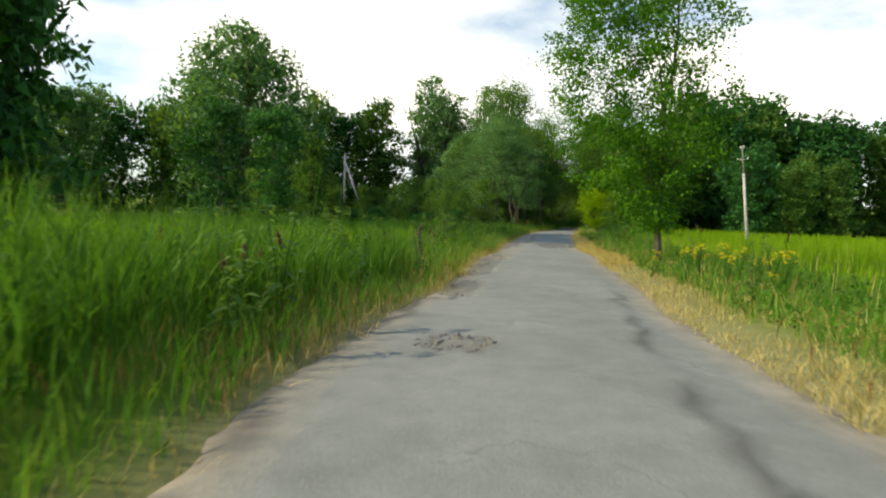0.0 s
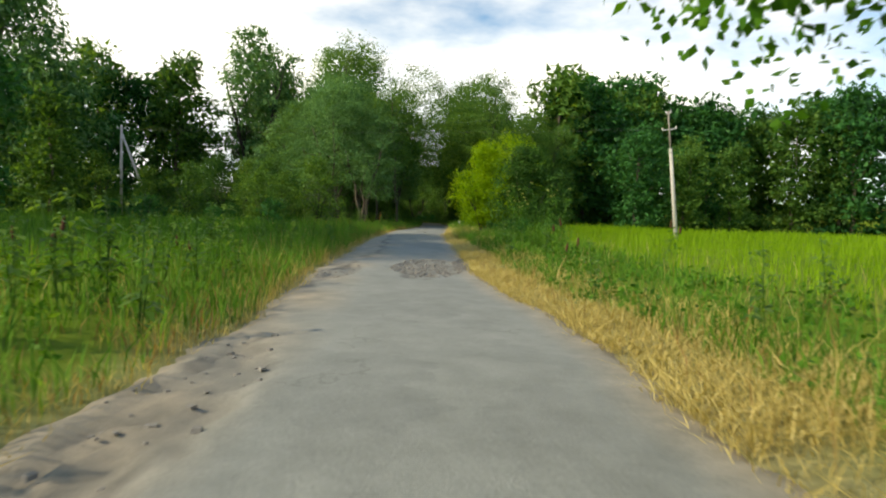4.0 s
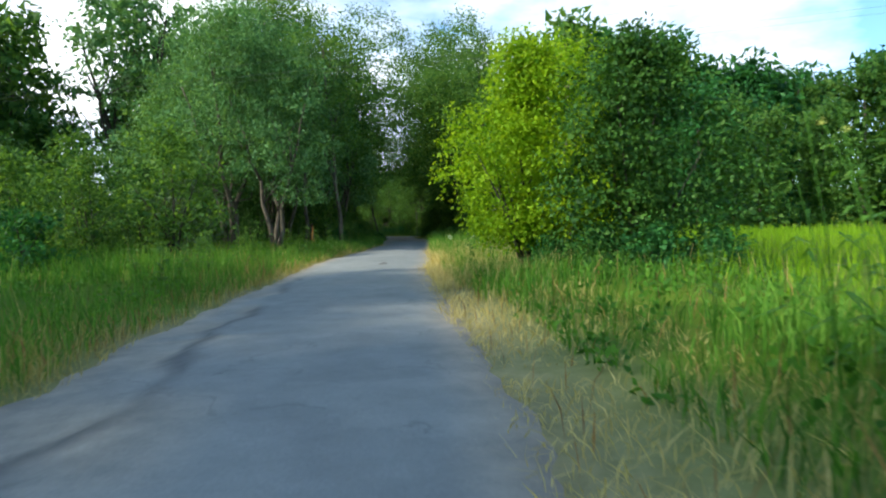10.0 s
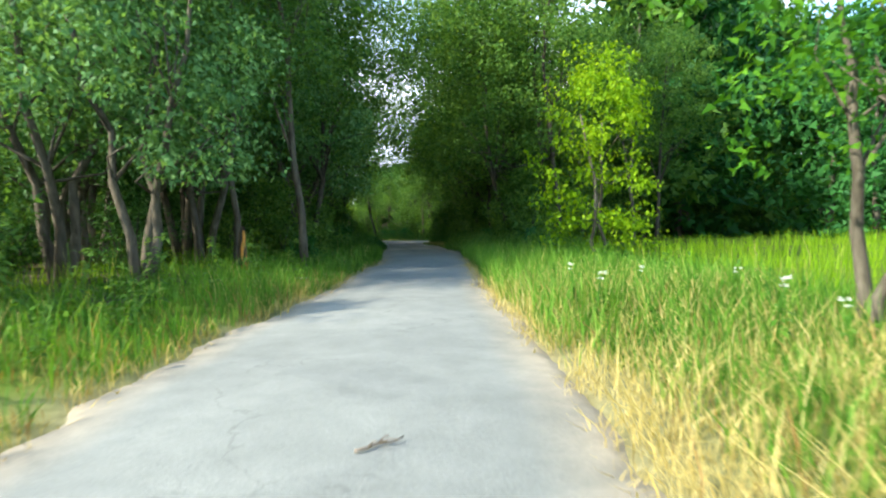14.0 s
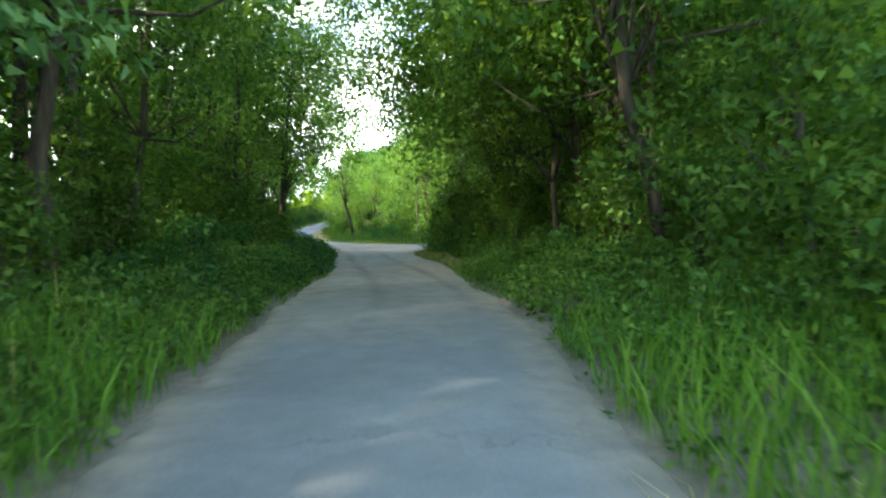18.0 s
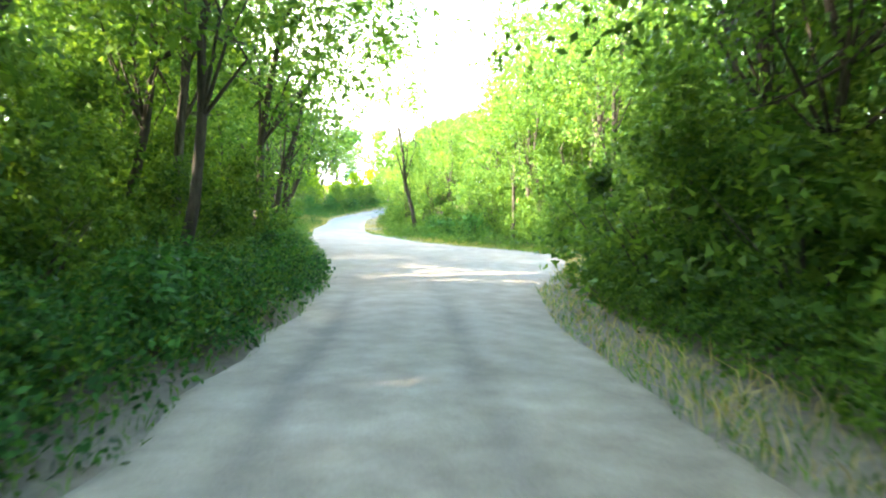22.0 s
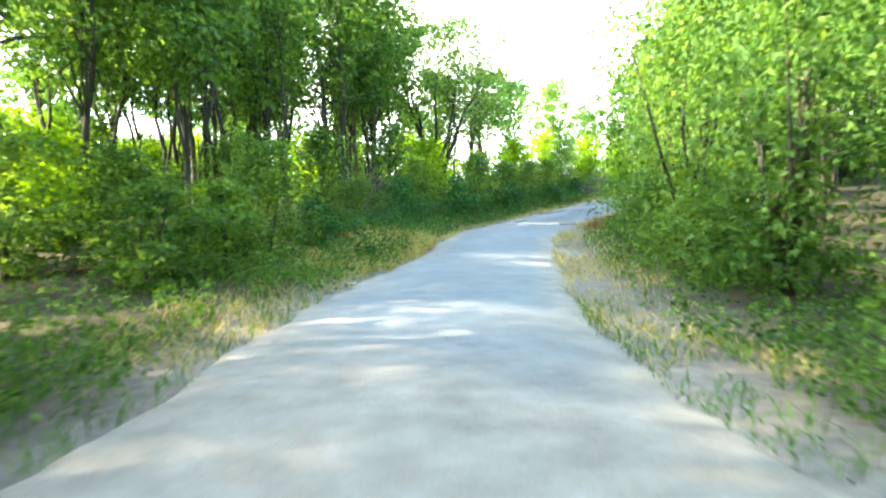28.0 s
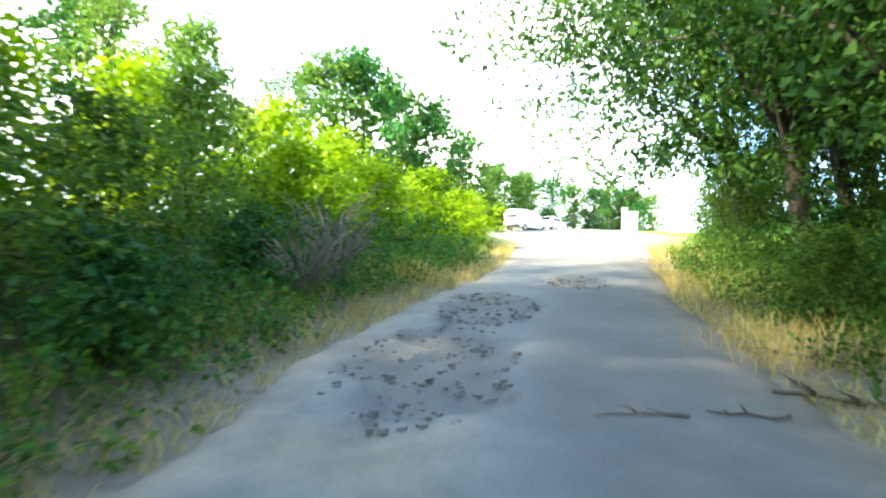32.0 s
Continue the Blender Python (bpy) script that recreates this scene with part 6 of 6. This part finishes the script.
def stick(name, label, s, d, length, turn, r=0.018, bends=5, twigs=3, seed=0, on_road=True):
    """A fallen branch with a few side twigs, lying on the ground."""
    g = np.random.default_rng(seed)
    pts = [np.array([length * (k / (bends - 1) - 0.5), 0.06 * length * g.normal(), r + 0.02 * g.random() * length]) for k in range(bends)]
    tubes, hooks = [tube(pts, [r * (1 - 0.6 * k / (bends - 1)) for k in range(bends)], 6)], [None]
    for _ in range(twigs):
        k = g.integers(1, bends - 1)
        e = pts[k] + np.array([0.25 * length * g.random(), 0.22 * length * g.normal(), 0.03 + 0.08 * length * g.random()])
        tubes.append(tube([pts[k], (pts[k] + e) / 2 + 0.01, e], [r * 0.5, r * 0.35, 0.003], 5))
        hooks.append((0, k, 6))
    v, f = join_tubes(tubes, hooks)
    v[0] = tuple(pts[0])
    ob = new(name, faces_mesh(name, v, f, TWIG))
    x, y = at_way(s, d)
    z = road_z(s, d) if on_road else float(height(x, y)[0])
    ob.matrix_basis = pose(float(x), float(y), z + 0.005, 0, 0, turn)
    return tagged(ob, label, "branch")


for k, (s, d, ln, turn, r) in enumerate([(158.4, -0.9, 0.8, 60, 0.014), (157.4, 1.3, 0.7, 20, 0.018), (163.0, -0.1, 0.55, 5, 0.010), (166.0, 0.6, 0.6, 170, 0.014), (166.2, 1.3, 0.5, 150, 0.014), (60.0, -0.3, 0.35, 20, 0.012)]):
    stick("fallen_branch", "dry broken branch lying on the asphalt", s, d, ln, turn, r, seed=k)
stick("fallen_branch", "pale dead branch on the verge beside the road", 166.6, 2.25, 1.3, 120, 0.04, 6, 6, 21, False)
stick("fallen_branch", "tangled dry branch on the sandy verge", 168.0, 2.3, 0.9, 80, 0.018, 5, 7, 22, False)
stick("fallen_branch", "grey stick on the sandy shoulder", 146.0, -2.3, 0.9, 40, 0.015, 5, 3, 23, False)


def stump(x, y, tall, r, lean, seed, label, bark, torn):
    """A broken trunk: a ragged tapering stub whose torn face shows the wood."""
    g = np.random.default_rng(seed)
    root = new("broken_stump")
    tagged(root, label, "stump")
    n, rings = 12, 7
    v, f = [], []
    for k in range(rings):
        u = k / (rings - 1)
        for j in range(n):
            a = 2 * math.pi * j / n
            rad = r * (1.35 - 0.5 * u) * (1 + 0.12 * g.normal())
            top = tall * u * (1 if k < rings - 1 else 0.82 + 0.3 * g.random() + 0.15 * math.cos(a))
            v.append((rad * math.cos(a) + lean[0] * u * tall, rad * math.sin(a) + lean[1] * u * tall, top - 0.15))
    for k in range(rings - 1):
        for j in range(n):
            f.append((k * n + j, k * n + (j + 1) % n, (k + 1) * n + (j + 1) % n, (k + 1) * n + j))
    f.append(tuple(range((rings - 1) * n, rings * n)))
    part("bark", faces_mesh("bark", v, f), bark, root)
    # the torn slab on the side that faces the road
    s, q = [], []
    for k in range(6):
        u = 0.15 + 0.87 * k / 5
        w = r * (0.85 - 0.55 * (k / 5) ** 2)
        for sx, out in ((-1, 1.0), (-0.3, 1.16), (0.4, 1.1), (1, 0.98)):
            s.append((sx * w + lean[0] * u * tall + 0.01 * g.normal(), -r * (1.30 - 0.5 * u) * out * 0.95 + lean[1] * u * tall, u * tall - 0.15))
    for k in range(5):
        for j in range(3):
            q.append((k * 4 + j, k * 4 + j + 1, k * 4 + j + 5, k * 4 + j + 4))
    slab = faces_mesh("torn_face", s, q)
    bm = bmesh.new()
    bm.from_mesh(slab)
    bmesh.ops.solidify(bm, geom=bm.faces[:], thickness=0.03)
    part("torn_face", bm, torn, root, "torn wood showing where the trunk broke")
    root.matrix_basis = pose(x, y, float(height(x, y)[0]), 0, 0, 30)


stump(-0.6, 18.3, 1.05, 0.055, (-0.12, 0.05), 5, "dark rotten post stub standing in the roadside grass", ROTTEN, BARK)
stump(9.7, 72.9, 1.25, 0.10, (0.03, 0.02), 6, "broken tree stump with a torn orange face", BARK_DARK, SPLIT_WOOD)


def brush_heap(x, y, size, seed, label):
    """A dead grey bush: many bare thin stems arching up."""
    g = np.random.default_rng(seed)
    tubes = []
    for _ in range(60):
        a, ln = g.random() * 6.28, size * (0.6 + 0.6 * g.random())
        e = np.array([math.cos(a) * ln * 0.55, math.sin(a) * ln * 0.55, ln * (0.45 + 0.5 * g.random())])
        tubes.append(tube([(0.1 * g.normal(), 0.1 * g.normal(), -0.05), e * np.array([0.35, 0.35, 0.6]), e, e * 1.25 + np.array([0, 0, -0.25 * ln])], [0.012, 0.009, 0.006, 0.002], 4))
    ob = new("dead_bush", faces_mesh("dead_bush", *join_tubes(tubes), TWIG))
    ob.matrix_basis = pose(x, y, float(height(x, y)[0]), 0, 0, 0)
    return tagged(ob, label, "bush")


brush_heap(14.4, 153.4, 2.3, 71, "tall dead grey bush of bare twigs")
for s, d, size, seed in ((170.4, -2.9, 1.1, 72), (171.6, -3.5, 1.3, 73), (169.2, -2.9, 0.8, 74)):
    x, y = at_way(s, d)
    brush_heap(float(x), float(y), size, seed, "dry grey brush on the bank beside the road")


def tussock(x, y, h, n, seed, label, mat):
    g = np.random.default_rng(seed)
    px, py = x + 0.35 * g.normal(size=n), y + 0.35 * g.normal(size=n)
    q = blades(g, px, py, height(px, py) - 0.02, h * (0.5 + 0.6 * g.random(n)), 0.008, 0.5, 0.5)
    return tagged(new("dry_tussock", quads("dry_tussock", q, mat)), label, "grass", kind="stuff")


for s, d, tall, n, mat, label in ((149.6, -2.7, 0.6, 700, LEAF_STRAW, "pale dry grass tussock at the roadside"), (148.2, -3.2, 0.6, 600, LEAF_STRAW, "pale dry grass tussock at the roadside"), (156.2, 2.75, 0.55, 600, LEAF_RUST, "rust-brown dry grass tussock at the roadside"),
                                 (155.0, 2.95, 0.5, 500, LEAF_RUST, "rust-brown dry grass tussock at the roadside"), (168.2, 2.2, 0.45, 350, LEAF_STRAW, "bleached dry grass tussock on the sandy edge"), (172.0, -2.1, 0.4, 350, LEAF_STRAW, "bleached dry grass tussock on the sandy edge")):
    x, y = at_way(s, d)
    tussock(float(x), float(y), tall, n, int(s * 10), label, mat)


def litter(x, y, size, turn, seed, label):
    """A crumpled scrap of white plastic."""
    g = np.random.default_rng(seed)
    bm = bmesh.new()
    bmesh.ops.create_grid(bm, x_segments=5, y_segments=4, size=0.5)
    for v in bm.verts:
        v.co = Vector((v.co.x + 0.06 * g.normal(), 0.6 * v.co.y + 0.06 * g.normal(), 0.12 + 0.1 * g.random()))
    bmesh.ops.solidify(bm, geom=bm.faces[:], thickness=0.03)
    me = bpy.data.meshes.new("litter")
    bm.to_mesh(me)
    bm.free()
    me.materials.append(LITTER)
    ob = new("litter", me)
    ob.matrix_basis = pose(x, y, float(height(x, y)[0]) + 0.0, 0, 0, turn) @ Matrix.Diagonal((size, size, size, 1))
    return tagged(ob, label, "litter")


for k, (s, d, size) in enumerate([(143.6, -2.15, 0.16), (147.5, 1.95, 0.18), (33.6, -3.15, 0.18), (46.2, -3.7, 0.2), (112.0, -2.3, 0.16), (150.0, -2.6, 0.2), (167.5, -2.5, 0.14), (71.5, -3.2, 0.25)]):
    x, y = at_way(s, d)
    litter(float(x), float(y), size, 57.0 * k, 90 + k, "white scrap of plastic litter on the verge")
stone_r = new("roadside_rock", STONES[1].copy())
x, y = at_way(40.6, 1.75)
stone_r.matrix_basis = pose(float(x), float(y), float(height(x, y)[0]) + 0.03, 0, 0, 30) @ Matrix.Diagonal((0.16, 0.12, 0.16, 1))
tagged(stone_r, "grey lump of broken asphalt at the roadside", "rock")


# ---------------------------------------------------------------- vehicles and wall at the top of the climb
def profile_body(name, outline, half, mat, parent, inset=0.12, label=""):
    """A body extruded sideways from its side outline, narrowed towards the roof."""
    n = len(outline)
    zs = [p[1] for p in outline]
    top, low = max(zs), min(zs)
    verts = []
    for sgn in (-1, 1):
        for x, z in outline:
            f = max(0.0, (z - (low + top) / 2) / (top - low)) * 2
            verts.append((x, sgn * (half - inset * f), z))
    faces = [tuple(range(n)), tuple(reversed(range(n, 2 * n)))] + [(k, k + n, (k + 1) % n + n, (k + 1) % n) for k in range(n)]
    bm = bmesh.new()
    vs = [bm.verts.new(v) for v in verts]
    for f in faces:
        bm.faces.new([vs[i] for i in f])
    bmesh.ops.recalc_face_normals(bm, faces=bm.faces[:])
    bmesh.ops.bevel(bm, geom=bm.edges[:], offset=0.04, segments=2, affect="EDGES")
    return part(name, bm, mat, parent, label)


def wheel(parent, x, y, r=0.31, w=0.19):
    bm = bmesh.new()
    bmesh.ops.create_cone(bm, cap_ends=True, segments=20, radius1=r, radius2=r, depth=w, matrix=Matrix.Translation((x, y, r)) @ Matrix.Rotation(radians(90), 4, "X"))
    bmesh.ops.bevel(bm, geom=bm.edges[:], offset=0.03, segments=2, affect="EDGES")
    tyre = part("wheel", bm, RUBBER, parent)
    bm = bmesh.new()
    bmesh.ops.create_cone(bm, cap_ends=True, segments=16, radius1=r * 0.6, radius2=r * 0.5, depth=w + 0.02, matrix=Matrix.Translation((x, y, r)) @ Matrix.Rotation(radians(90), 4, "X"))
    part("rim", bm, STEEL, tyre)


def glass_panel(parent, pts, name="window"):
    bm = bmesh.new()
    vs = [bm.verts.new(p) for p in pts]
    bm.faces.new(vs)
    bmesh.ops.solidify(bm, geom=bm.faces[:], thickness=0.02)
    part(name, bm, GLASS_DARK, parent)


def white_van():
    root = new("van")
    tagged(root, "white panel van parked at the top of the climb", "van")
    profile_body("body", [(-2.15, 0.35), (2.1, 0.35), (2.2, 0.75), (1.95, 1.0), (1.15, 1.15), (0.55, 1.78), (-1.9, 1.85), (-2.15, 1.6)], 0.86, WHITE_PAINT, root)
    for sgn in (-1, 1):
        glass_panel(root, [(0.55, sgn * 0.80, 1.2), (1.0, sgn * 0.82, 1.18), (0.55, sgn * 0.765, 1.62), (0.1, sgn * 0.765, 1.62)])
        for x in (-1.35, 1.4):
            wheel(root, x, sgn * 0.80)
    glass_panel(root, [(1.13, -0.72, 1.19), (1.13, 0.72, 1.19), (0.60, 0.64, 1.76), (0.60, -0.64, 1.76)], "windscreen")
    glass_panel(root, [(-2.17, -0.6, 1.15), (-2.17, 0.6, 1.15), (-2.12, 0.52, 1.6), (-2.12, -0.52, 1.6)], "rear_window")
    for sgn in (-1, 1):
        bm = bmesh.new()
        box(bm, (0.06, 0.14, 0.3), (-2.14, sgn * 0.74, 0.95))
        part("tail_light", bm, plain("red_lens", (0.35, 0.02, 0.02), 0.3) if sgn < 0 else bpy.data.materials["red_lens"], root)
    bm = bmesh.new()
    box(bm, (0.12, 1.66, 0.18), (-2.16, 0, 0.42))
    bmesh.ops.bevel(bm, geom=bm.edges[:], offset=0.03, segments=2, affect="EDGES")
    part("bumper", bm, RUBBER, root)
    return root


def white_car():
    root = new("car")
    tagged(root, "small white car parked beyond the van", "car")
    profile_body("body", [(-2.0, 0.3), (2.0, 0.3), (2.05, 0.65), (1.1, 0.85), (0.45, 1.35), (-1.0, 1.38), (-1.75, 0.92), (-2.05, 0.85)], 0.82, WHITE_PAINT, root)
    for sgn in (-1, 1):
        glass_panel(root, [(-1.2, sgn * 0.80, 0.95), (0.7, sgn * 0.80, 0.95), (0.35, sgn * 0.735, 1.28), (-0.85, sgn * 0.735, 1.28)])
        for x in (-1.25, 1.25):
            wheel(root, x, sgn * 0.76, 0.29)
    glass_panel(root, [(-1.72, -0.62, 0.96), (-1.72, 0.62, 0.96), (-1.06, 0.54, 1.35), (-1.06, -0.54, 1.35)], "rear_window")
    return root


def on_sight(x, y, turn, ob):
    ob.matrix_basis = pose(x, y, float(height(x, y)[0]) + 0.05, 0, 0, turn)


VAN_AT, CAR_AT = (52.5, 205.0), (58.6, 210.0)
on_sight(*VAN_AT, 20, white_van())
on_sight(*CAR_AT, 30, white_car())


def white_wall(x, y, turn):
    """A whitewashed gate wall with a coping and a pier."""
    root = new("gate_wall")
    tagged(root, "whitewashed gate wall at the top of the climb", "wall")
    for name, size, at in (("panel", (0.9, 0.25, 2.0), (0, 0, 0.9)), ("pier", (0.4, 0.4, 2.3), (-0.6, 0, 1.05)), ("coping", (0.95, 0.36, 0.10), (0.05, 0, 1.95)), ("cap", (0.5, 0.5, 0.10), (-0.6, 0, 2.25))):
        bm = bmesh.new()
        box(bm, size, at)
        bmesh.ops.bevel(bm, geom=bm.edges[:], offset=0.015, segments=1, affect="EDGES")
        part(name, bm, WALL_WHITE, root)
    root.matrix_basis = pose(x, y, float(height(x, y)[0]), 0, 0, turn)


white_wall(60.0, 200.2, -40)
